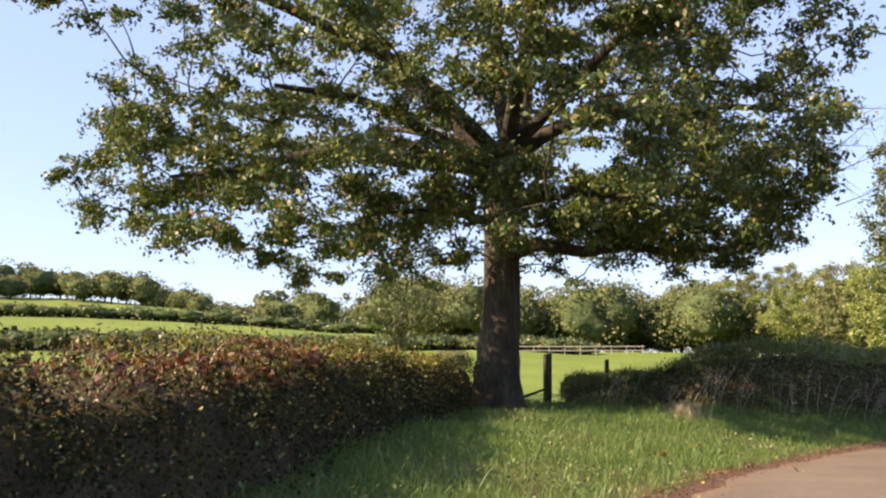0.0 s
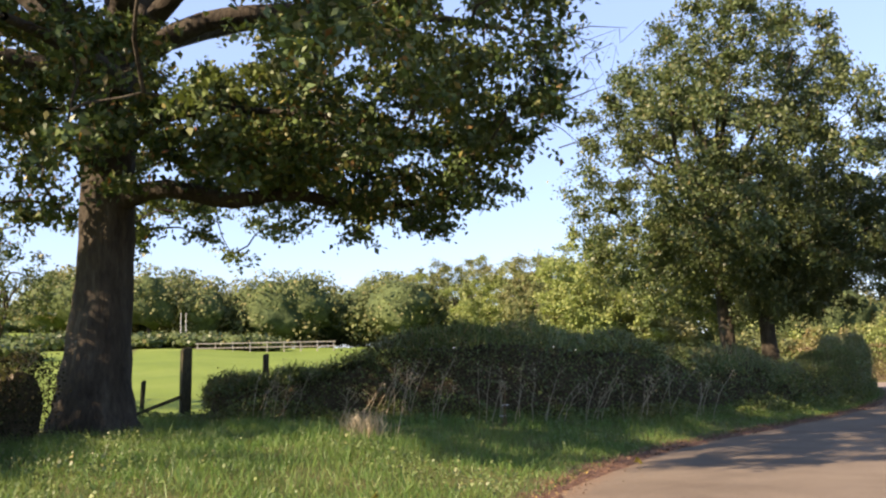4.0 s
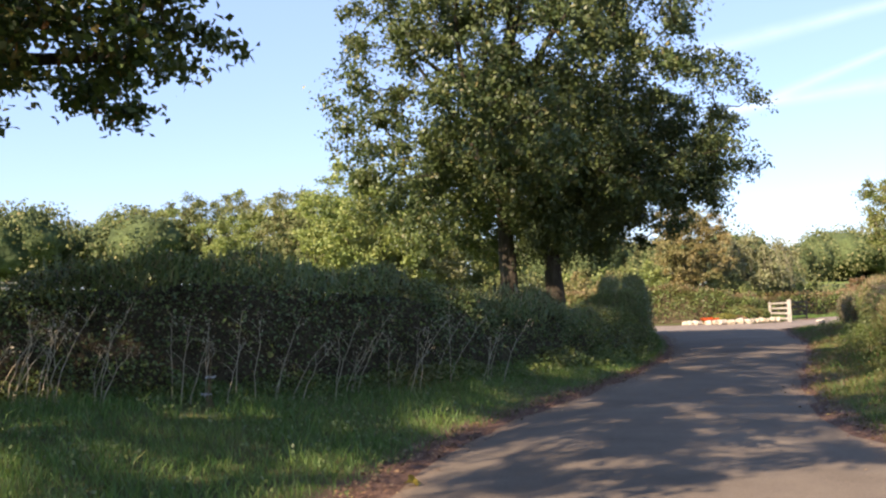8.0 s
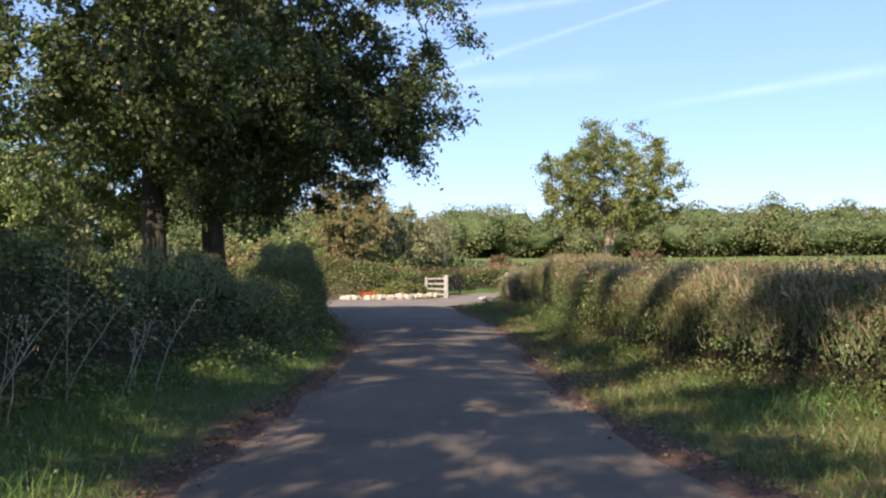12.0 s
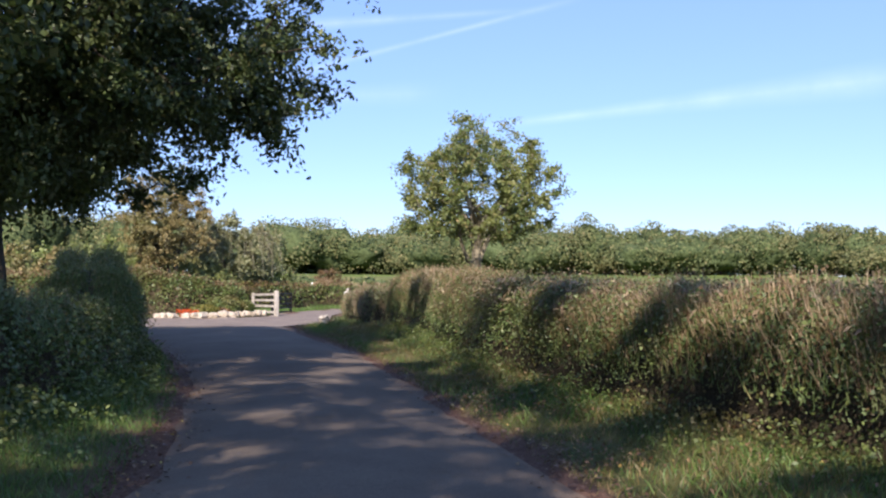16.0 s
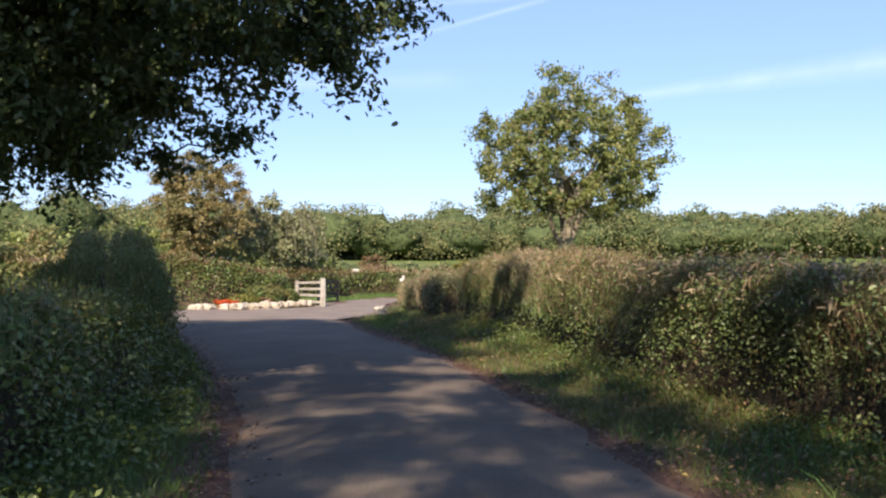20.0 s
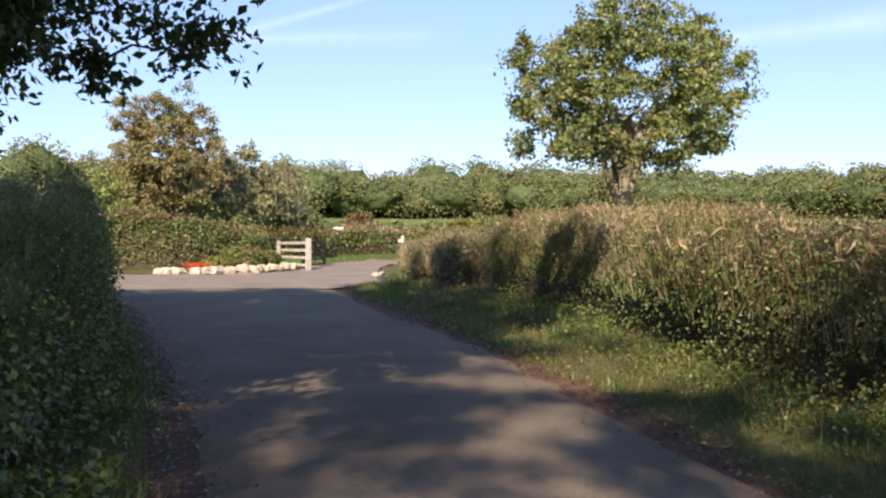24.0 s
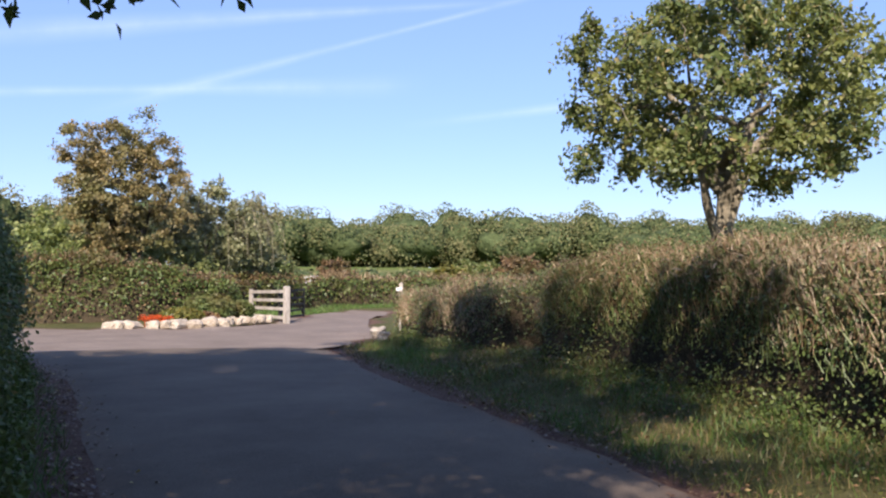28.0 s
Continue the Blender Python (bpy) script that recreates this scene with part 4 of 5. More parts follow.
def broad_tree(name, label, x, y, height, trunk_r, crown_c, crown_r, clumps, leafs, leaf, spread, mat, bark, seed, fork, low=None, lean=(0, 0), group="", limbs_n=9, flat=0.55, gap=0.75, trunks=1, category="tree", hollow=0.3, keep=None, extra=(), boughs=()):
    z = gz(x, y) - 0.05
    o = np.array([x, y, z])
    top = thing(name, label, category, (x, y, z), group)
    r = np.random.default_rng(seed)
    nodes = []
    for s in range(trunks):
        sx, sy = (0, 0) if trunks == 1 else r.normal(size=2) * trunk_r * 2.2
        h = np.linspace(-0.1, fork * 1.9, 16)
        bend = np.c_[sx + lean[0] * h / height + 0.06 * np.sin(h * 0.9 + seed + s) + sx * h * 0.12, sy + lean[1] * h / height + 0.06 * np.sin(h * 0.7 + s) + sy * h * 0.12]
        rad = trunk_r * np.interp(h / (fork * 1.9), [-0.05, 0.04, 0.15, 0.5, 1.0], [1.6, 1.25, 1.0, 0.85, 0.38])
        pts = np.c_[bend, h]
        tube("trunk", pts, rad, bark, top, 14, 0.1, "", seed + s)
        nodes.append(pts[9:])
        tip = pts[-1]
        for k in range(max(2, limbs_n // trunks)):
            t = r.uniform(0.5, 1.0)
            a = pts[int(t * 15)]
            ang = k * 2.4 + r.uniform(0, 0.8)
            cr = np.asarray(crown_r)
            e = np.array([math.cos(ang) * cr[0] * r.uniform(0.45, 0.7), math.sin(ang) * cr[1] * r.uniform(0.45, 0.7), crown_c[2] + cr[2] * r.uniform(-0.3, 0.6)]) + (crown_c[0], crown_c[1], 0)
            m = a * 0.5 + e * 0.5 + (0, 0, 0.25) + r.normal(size=3) * 0.2
            c = curve_through([a, m, e], 12)
            tube("limb", c, np.linspace(trunk_r * 0.5, trunk_r * 0.12, 12), bark, top, 8, 0.08, "", k)
            nodes.append(c[3:])
    for k, way in enumerate(boughs):
        c = curve_through([(0, 0, fork), *way], 16)
        tube("limb", c, np.linspace(trunk_r * 0.45, trunk_r * 0.1, 16), bark, top, 8, 0.08, "", 40 + k)
        nodes.append(c[4:])
    cl = clumps_in(o + np.asarray(crown_c), crown_r, clumps, seed + 1, (lambda p: z + low(p - o)) if low else None, hollow, gap, keep)
    low_cl = np.vstack([r.uniform(lo, hi, (n, 3)) for lo, hi, n in extra]) if extra else None
    _, dirs, size = crown(top, o, cl, leafs, leaf, spread, mat, seed + 2, "", flat)
    if extra:
        _, d2, s2 = crown(top, o, low_cl, leafs * 0.9, leaf * 0.75, spread * 0.8, mat, seed + 5, "dense low leaves hanging over the lane", flat * 1.2, lobed=True)
        cl, dirs, size = np.vstack([cl, low_cl]), np.concatenate([dirs, d2]), np.concatenate([size, s2])
    branches(top, o, cl, np.vstack(nodes) + o, bark, seed + 3, dirs, size, trunk_r * 0.16)
    return top


oak()
broad_tree("roadside_tree", "tall dark broadleaf tree reaching towards the lane", 17.5, 26.9, 12.6, 0.26, (-0.6, -1.8, 7.2), (4.6, 4.9, 5.2), 310, 300, 0.13, 0.85, GREEN_DARK, BARK, 101, 3.6,
           lambda q: 3.3 + 0.1 * abs(q[0]) + 0.16 * max(0.0, -2.0 - q[1]), group="roadside trees", limbs_n=14, gap=0.85, hollow=0.2)
broad_tree("roadside_tree", "dark broadleaf tree with low boughs beside the lane", 18.8, 26.5, 8.6, 0.27, (0.9, 2.0, 5.0), (3.8, 5.6, 3.0), 240, 310, 0.125, 0.82, GREEN_DARK, BARK, 121, 2.6,
           extra=[((17.4, 21.6, 3.7), (21.0, 24.0, 5.5), 40), ((20.4, 22.2, 4.5), (22.2, 24.2, 6.2), 26), ((16.4, 23.6, 2.8), (18.6, 25.6, 4.3), 24), ((18.4, 24.6, 3.6), (20.6, 27.2, 5.2), 26), ((18.8, 20.4, 4.8), (21.2, 22.0, 6.9), 6), ((19.8, 26.4, 2.8), (21.7, 29.0, 4.4), 34)],
           low=lambda q: 2.5 + 0.1 * abs(q[0]), group="roadside trees", limbs_n=12, gap=0.8,
           boughs=[((0.9, -0.6, 4.2), (2.2, -1.2, 5.0), (3.6, -2.0, 5.3)), ((-0.6, -1.4, 4.2), (-0.8, -2.6, 4.9), (-0.6, -4.2, 5.0)), ((0.6, -1.2, 4.0), (1.3, -2.2, 4.7), (2.0, -3.6, 5.1))])
broad_tree("field_tree", "rounded hedgerow tree, leaves turning yellow, with a pale trunk", 32.7, 23.55, 6.0, 0.17, (0, 0, 3.95), (2.45, 2.45, 1.9), 185, 220, 0.088, 0.46, GREEN_ASH, BARK_PALE, 141, 1.7,
           lambda q: 2.7 + 0.05 * math.hypot(q[0], q[1]), limbs_n=12, gap=0.5, keep=lambda p: math.hypot(p[0] - 32.7, p[1] - 23.55) < 2.5)
broad_tree("field_maple", "bushy russet-leaved small tree behind the stones and hedge", 43.8, 45.2, 7.0, 0.12, (0, 0, 4.5), (2.05, 2.05, 2.6), 170, 240, 0.11, 0.52, OLIVE_RUSSET, BARK, 161, 1.6, limbs_n=12, trunks=3, gap=0.5)
broad_tree("willow", "pale grey-green willow with drooping shoots", 50.0, 46.0, 6.2, 0.12, (0, 0, 3.0), (3.0, 2.8, 2.1), 110, 150, 0.17, 0.7, WILLOW, BARK, 171, 1.2, limbs_n=10, trunks=2, gap=0.6)
for k, (bx, by, bh, br, bm_) in enumerate([(46.5, 45.0, 2.8, 1.7, GREEN_LIGHT), (41.5, 46.5, 3.4, 2.2, GREEN_LIGHT), (54.5, 47.0, 2.8, 1.8, GREEN_LIGHT), (39.5, 49.0, 3.4, 2.4, OLIVE_RUSSET), (57.5, 48.5, 2.9, 1.6, GREEN_WOOD)]):
    broad_tree("shrub", "bushy green shrub behind the junction hedge", bx, by, bh, 0.08, (0, 0, bh * 0.52), (br, br, bh * 0.5), 60, 130, 0.15, 0.6, bm_, BARK, 200 + 7 * k, 0.7, group="junction shrubs", limbs_n=6, trunks=2, gap=0.5, category="shrub")
broad_tree("thorn_tree", "small thin-stemmed thorn tree in the rough pasture", -4.6, 29.5, 4.6, 0.09, (0, 0, 3.6), (2.2, 2.2, 1.3), 60, 70, 0.12, 0.55, GREEN_DARK, BARK, 251, 1.7, limbs_n=8, gap=0.55)
# the willow's hanging shoots
willow_at = np.array((50.0, 46.0, gz(50.0, 46.0) - 0.05))
willow_top = [ob for ob in bpy.data.objects if ob.name == "willow"][0]
rw = np.random.default_rng(880)
strands, hang = [], []
for k in range(110):
    ang, up = rw.uniform(0, 6.283), rw.uniform(3.2, 4.9)
    rad = 2.6 * math.sqrt(max(0.1, 1 - ((up - 3.0) / 2.3) ** 2)) * rw.uniform(0.75, 1.05)
    a = np.array((math.cos(ang) * rad, math.sin(ang) * rad, up))
    out = np.array((math.cos(ang), math.sin(ang), 0.0)) * rw.uniform(0.4, 0.9)
    ln = rw.uniform(0.9, 1.9)
    pts = np.array([a, a + out * 0.5 + (0, 0, 0.18), a + out * 0.95 - (0, 0, 0.3 * ln), a + out * 1.1 - (0, 0, ln)])
    strands.append((pts, (0.014, 0.011, 0.008, 0.004)))
    c = curve_through(pts, 26)
    hang.append(c + rw.normal(size=c.shape) * 0.06)
tubes("hanging_shoot", strands, BARK_PALE, willow_top, 4)
hang = np.vstack(hang)
leaf_mesh("hanging_foliage", hang, 0.14 * (0.6 + 0.8 * rw.random(len(hang))), WILLOW, willow_top, None, 0.3, 0.2, 881, "narrow pale leaves", 2.0)
# lighter trees beyond the dark hedge
for k, (b, d, h, w, m) in enumerate([(14.5, 108, 9.2, 5.5, GREEN_LIGHT), (17.5, 104, 10.4, 6.0, GREEN_WOOD), (20.5, 92, 9.6, 5.5, GREEN_LIGHT), (23.5, 82, 8.6, 5.0, GREEN_WOOD), (26.0, 62, 9.0, 3.6, GREEN_LIGHT), (28.5, 70, 7.6, 4.4, GREEN_WOOD), (31.0, 66, 5.6, 4.2, GREEN_LIGHT), (34.5, 64, 3.0, 3.0, GREEN_WOOD), (38.5, 66, 2.8, 3.0, GREEN_LIGHT), (42.0, 72, 3.0, 3.4, GREEN_WOOD)]):
    broad_tree("meadow_tree", "light green tree beyond the hedge" if m is GREEN_LIGHT else "green tree at the edge of the meadow", d * math.sin(radians(b)), d * math.cos(radians(b)), h, 0.2, (0, 0, h * 0.56), (w, w, h * 0.46), 110, 300, 0.22, 1.25, m, BARK, 300 + 9 * k, h * 0.16, group="meadow trees", limbs_n=5, gap=1.2)


# ---- distant woods ----
def far_wood(name, label, trees, leaf, mat, seed, per=420):
    """A belt of trees too far to count: billowing crowns of leaf clumps, a dense heart in each, coloured dark as if
    shaded, and trunks. trees: rows of x, y, height, radius.
    """
    r = np.random.default_rng(seed)
    top = thing(name, label, "woodland", (0, 0, 0), "", "stuff")
    at, outs, trunks, hv, hf = [], [], [], [], []
    bm = bmesh.new()
    bmesh.ops.create_icosphere(bm, subdivisions=3 if per > 200 else 2, radius=1.0)
    ball = np.array([v.co for v in bm.verts])
    tris = np.array([[v.index for v in f.verts] for f in bm.faces])
    bm.free()
    zs = ground_z(np.array([(t[0], t[1]) for t in trees]))
    k = 0
    for (x, y, h, w), z in zip(trees, zs):
        lobes = unit(r.normal(size=(16, 3)) * (1, 1, 0.9) + (0, 0, 0.05)) * (0.44 + 0.2 * r.random((16, 1)))
        size = 0.26 + 0.16 * r.random(16)
        idx = r.integers(0, 16, per)
        d = unit(r.normal(size=(per, 3)) + (0, 0, 0.25))
        q = lobes[idx] + d * (size[idx] * (0.78 + 0.2 * r.random(per)))[:, None]
        mid, ext = np.array([x, y, z + h * 0.46]), np.array([w * 1.15, w * 1.15, h * 0.6])
        p = mid + q * ext
        p[:, 2] = np.maximum(p[:, 2], z + 0.2)
        at.append(p)
        outs.append(d * 1.6)
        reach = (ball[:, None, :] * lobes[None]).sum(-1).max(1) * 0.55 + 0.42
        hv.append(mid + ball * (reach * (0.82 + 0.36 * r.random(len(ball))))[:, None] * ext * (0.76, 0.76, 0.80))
        hf.append(tris.reshape(-1) + k)
        k += len(ball)
        trunks.append((np.array([(x, y, z - 0.2), (x + 0.1, y, z + h * 0.3), (x, y + 0.1, z + h * 0.55)]), (0.28, 0.2, 0.1)))
    at, outs = np.vstack(at), np.vstack(outs)
    leaf_mesh("crowns", at, leaf * (0.6 + 0.8 * r.random(len(at))), mat, top, outs, 0.85, 0.1, seed)
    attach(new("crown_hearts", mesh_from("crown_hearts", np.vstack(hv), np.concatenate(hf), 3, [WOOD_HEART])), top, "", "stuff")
    tubes("trunks", trunks, BARK, top, 4)


def belt(b0, b1, d0, d1, n, h, w, seed, eye=(10, 14)):
    r = np.random.default_rng(seed)
    rows = []
    for k in range(n):
        b = radians(b0 + (b1 - b0) * (k + r.uniform(-0.4, 0.4)) / max(1, n - 1))
        d = r.uniform(d0, d1)
        rows.append((eye[0] + d * math.sin(b), eye[1] + d * math.cos(b), h * r.uniform(0.75, 1.2), w * r.uniform(0.8, 1.25)))
    return rows


far_wood("distant_woodland", "long belt of dark green woodland across the fields", belt(54, 78, 188, 205, 26, 11.4, 7.4, 401) + belt(79, 100, 188, 205, 24, 9.4, 7.0, 405) + belt(53, 78, 206, 232, 20, 13.2, 7.8, 402) + belt(79, 101, 206, 232, 20, 10.8, 7.4, 406) + belt(52, 102, 236, 246, 60, 6.0, 7.0, 404), 0.44, GREEN_WOOD, 403, 2700)
far_wood("distant_woodland", "green and russet trees along the far side of the meadow", belt(-6, 15, 98, 112, 17, 8.2, 5.2, 411, (0, 0)) + belt(-4, 26, 118, 136, 18, 9.5, 5.8, 412, (0, 0)), 0.30, GREEN_WOOD, 413, 2700)
far_wood("distant_woodland", "scattered trees on the hill across the pasture", belt(-34, -3, 255, 300, 40, 9.5, 6.8, 421, (0, 0)) + belt(-14, 0, 150, 190, 14, 7.5, 4.5, 422, (0, 0)), 0.6, GREEN_WOOD, 423, 900)
far_wood("distant_woodland", "mixed trees far behind the junction", belt(34, 54, 120, 150, 22, 9.0, 4.5, 431), 0.3, GREEN_WOOD, 432, 1300)
far_wood("distant_hedge", "dark field hedge across the meadow", belt(-12, 6, 86, 89, 90, 1.5, 1.9, 441, (0, 0)), 0.35, GREEN_DARK, 442, 110)
far_wood("distant_hedge", "thick field hedges on the pasture's slope", belt(-45, -8, 68, 72, 130, 1.5, 2.2, 451, (0, 0)) + belt(-40, -6, 152, 157, 100, 2.2, 3.2, 452, (0, 0)), 0.4, GREEN_DARK, 453, 110)
far_wood("distant_hedge", "field hedge in front of the far woodland", belt(50, 100, 92, 96, 90, 1.3, 1.5, 461), 0.35, GREEN_WOOD, 462, 90)


# ---- verge growth ----
def scatter_verge(n, box, keep, seed, poly=None):
    r = np.random.default_rng(seed)
    p = np.c_[r.uniform(box[0], box[1], n), r.uniform(box[2], box[3], n)]
    if poly is not None:
        p = p[inside_poly(p, poly)]
    d, left = lane_out(p)
    m = keep(p, d, left, r)
    return p[m], d[m]


def hedge_front(p, line):
    d, _ = to_line(p, np.asarray([q[:2] for q in line]))
    return d


HL_LINE = np.array([(-7.2, -10), (-5.2, -5.5), (-4.0, -1.2), (-3.05, 2.6), (-2.75, 6), (-2.45, 10), (-2.0, 14), (-1.6, 17.0)])
HN_LINE = np.array([(-0.2, 21.5), (0.7, 20.9), (1.8, 19.6), (2.9, 18.7), (4.0, 18.1), (5.6, 17.7), (8.6, 18.2), (11.2, 19.4), (13.4, 20.4), (16.0, 21.6), (19.0, 23.7), (20.8, 25.2), (22.6, 26.9), (25.8, 30.2), (28.6, 33.4), (30.2, 36.0)])
HR_LINE = np.array([(11.2, 4.5), (13.0, 9.0), (14.9, 12.6), (16.2, 14.2), (17.6, 15.6), (19.2, 17.0), (21.2, 18.5), (23.6, 20.2), (26.0, 21.8), (28.4, 23.4), (30.6, 25.0), (32.6, 26.6), (34.6, 28.6), (38.7, 31.6)])
def shifted(line, by):
    """The line moved sideways, to its left for a positive distance."""
    t = unit(np.gradient(line, axis=0))
    return line + np.stack([-t[:, 1], t[:, 0]], 1) * by


VERGE_L = np.vstack([HL_LINE[2:], shifted(HN_LINE, 0.3), LEFT[::-1][8:112]])
VERGE_R = np.vstack([shifted(HR_LINE, -0.35), RIGHT[::-1][0:75]])


def grass_patch(name, label, poly, n, box, mat, hlo, hhi, seed, width=0.007, clump=0.0, edge=0.10):
    p, d = scatter_verge(n, box, lambda q, dd, lf, r: (dd > edge + 0.25 * r.random(len(q)) ** 2) & (wave(q, 3.0, seed) + r.normal(size=len(q)) * 0.6 > -0.9 + clump), seed, poly)
    r = np.random.default_rng(seed + 1)
    h = (hlo + (hhi - hlo) * r.random(len(p)) ** 1.6) * (0.65 + 0.5 * np.clip(d, 0, 1.2)) * (1 + 0.55 * wave(p, 1.7, seed + 2) + 0.3 * wave(p, 5.0, seed + 4))
    z = ground_z(p) - 0.01
    ob = blade_mesh(name, np.c_[p, z], np.clip(h, 0.03, 1), width * (0.7 + 0.7 * r.random(len(p))), mat, None, 0.5, seed + 3)
    return tagged(ob, label, "grass", "", "stuff")


grass_patch("verge_grass", "lush green grass on the roadside verge", VERGE_L, 900000, (-4, 30, -2, 36), GRASS, 0.05, 0.17, 501)
grass_patch("verge_grass", "taller rank tufts of grass on the verge", VERGE_L, 300000, (-4, 30, -2, 36), GRASS, 0.10, 0.24, 505, 0.008, 0.95)
grass_patch("verge_grass", "drier yellow-green grass on the verge below the hedge", VERGE_R, 620000, (6, 40, 2, 33), GRASS_DRY, 0.04, 0.16, 511, edge=-0.02)
grass_patch("verge_grass", "green tufts on the verge below the hedge", VERGE_R, 620000, (6, 40, 2, 33), GRASS, 0.06, 0.22, 521, 0.008, 1.0)
grass_patch("drive_grass", "bright grass strip beside the gravel drive", [(45.0, 39.6), (49, 40.8), (54, 41.5), (60, 37.8), (56, 43.0), (49, 42.7), (45, 41.4)], 26000, (44, 61, 37, 44), GRASS, 0.08, 0.22, 531, 0.02)

# broad-leaved weeds in the verge
r1 = np.random.default_rng(540)
pw, dw = scatter_verge(160000, (-4, 30, 0, 36), lambda q, d, l, r: (d > 0.4) & (wave(q, 2.4, 541) + 0.3 * r.normal(size=len(q)) > 0.15), 542, VERGE_L)
zw = ground_z(pw) + 0.05 + 0.09 * r1.random(len(pw))
tagged(leaf_mesh("verge_weeds", np.c_[pw, zw], 0.025 + 0.03 * r1.random(len(pw)), GREEN_HEDGE, None, None, 0.7, 0.4, 543), "broad-leaved weeds among the verge grass", "weeds", "", "stuff")
# nettles and rough growth at the foot of the dark hedge
for line, cnt, seed, mat, lab in ((HN_LINE, 26000, 550, GREEN_NETTLE, "nettles and rough growth at the foot of the dark hedge"), (HR_LINE, 16000, 560, GREEN_NETTLE, "brambles and weeds at the foot of the hedge")):
    r2 = np.random.default_rng(seed)
    c2 = curve_through(line, 200)
    i2 = r2.integers(0, 199, cnt)
    nn2 = unit(np.gradient(c2, axis=0))[i2]
    sgn = 1 if line is HN_LINE else -1
    fr = np.stack([nn2[:, 1], -nn2[:, 0]], 1) * sgn
    q2 = c2[i2] + fr * (0.75 * r2.random(cnt) ** 1.6 - 0.1)[:, None] + r2.normal(size=(cnt, 2)) * 0.12
    hump = 0.45 + 0.35 * wave(q2, 1.6, seed + 1)
    d2, _ = lane_out(q2)
    ok = d2 > 0.35
    z2 = ground_z(q2) + r2.random(cnt) * np.clip(hump, 0.1, 1) * (0.75 if line is HN_LINE else 0.55)
    tagged(leaf_mesh("undergrowth", np.c_[q2, z2][ok], ((0.035 + 0.04 * r2.random(cnt)) * (1 if line is HN_LINE else 0.75))[ok], mat, None, None, 0.6, 0.4, seed + 2), lab, "weeds", "", "stuff")

# fallen leaves along the lane's edges
r3 = np.random.default_rng(570)
for edge, sgn, cnt in ((LEFT, 1, 7000), (RIGHT, -1, 4500)):
    i3 = r3.integers(20, 148, cnt)
    tt = r3.random((cnt, 1))
    e3 = edge[i3] * (1 - tt) + edge[i3 + 1] * tt
    ac = unit(RIGHT - LEFT)[i3] * sgn
    q3 = e3 + ac * (np.abs(r3.normal(size=cnt)) * 0.26 - 0.28)[:, None]
    z3 = np.maximum(ground_z(q3) + 0.02, base_z(q3) + 0.018) + 0.012 * r3.random(cnt)
    tagged(leaf_mesh("fallen_leaves", np.c_[q3, z3], 0.025 + 0.035 * r3.random(cnt), FALLEN, None, None, 0.65, 2.0, 571 + sgn), "brown fallen leaves along the edge of the lane", "leaf litter", "", "stuff")
pl, dl_ = scatter_verge(480000, (6, 40, 2, 33), lambda q, d, l, r: (d > 0.1) & (wave(q, 1.9, 580) + 0.5 * r.normal(size=len(q)) > 0.5), 581, VERGE_R)
tagged(leaf_mesh("fallen_leaves", np.c_[pl, ground_z(pl) + 0.03 + 0.13 * r3.random(len(pl))], 0.02 + 0.035 * r3.random(len(pl)), FALLEN, None, None, 0.45, 1.2, 582), "drifts of tan dead leaves and hedge trimmings on the verge", "leaf litter", "", "stuff")
for k, (lx, ly, lab) in enumerate([(2.78, 7.1, "large yellow fallen leaf on the lane"), (6.5, 12.8, "yellow fallen leaf at the lane's edge"), (1.1, 7.6, "orange leaf in the verge grass"), (2.0, 9.4, "pale yellow leaf in the verge grass")]):
    bm = bmesh.new()
    ring = [bm.verts.new((math.cos(a) * 0.09 * (1 + 0.3 * math.sin(5 * a)), math.sin(a) * 0.06 * (1 + 0.3 * math.sin(5 * a)), 0.03 + 0.035 * math.cos(2 * a))) for a in [i * 0.3926991 for i in range(16)]]
    mid = bm.verts.new((0, 0, 0.01))
    for i in range(16):
        bm.faces.new((ring[i], ring[(i + 1) % 16], mid))
    ob = part("fallen_leaf", bm, GOLDEN, None)
    q = np.array([[lx, ly]])
    ob.matrix_world = pose(lx, ly, max(gz(lx, ly), float(base_z(q)[0])) + (0.02 if k < 2 else 0.10), 12, 20, 50 * k)
    tagged(ob, lab, "leaf", "fallen leaves")


# weed with flat white flower heads before the dark hedge
def umbel_weed(x, y, heads, seed):
    z = gz(x, y) - 0.02
    top = thing("flowering_weed", "reddish-stemmed weed with two flat white flower heads by the hedge", "weed", (x, y, z))
    r = np.random.default_rng(seed)
    for hx, hy, hz in heads:
        e = np.array((hx, hy, hz))
        tube("stem", [(0, 0, 0), e * (0.3, 0.3, 0.5) + r.normal(size=3) * 0.01, e], (0.006, 0.005, 0.003), RUSSET, top, 6)
        a = r.uniform(0, 6.28, 160)
        d = np.sqrt(r.random(160)) * 0.062
        p = e + np.c_[np.cos(a) * d, np.sin(a) * d, 0.012 + 0.008 * r.normal(size=160)]
        leaf_mesh("flower_head", p, 0.012 + 0.006 * r.random(160), WHITE, top, None, 0.9, 1.5, seed, "flat white flower head")
    for k in range(4):
        e = r.normal(size=3) * 0.06 + (0, 0, 0.75)
        tube("side_shoot", [(0.03 * k - 0.05, 0, 0), e * (0.5, 0.5, 0.5), e], (0.005, 0.004, 0.002), RUSSET, top, 5)


umbel_weed(6.0, 16.7, ((0.02, 0.0, 0.36), (-0.04, 0.0, 0.17)), 591)


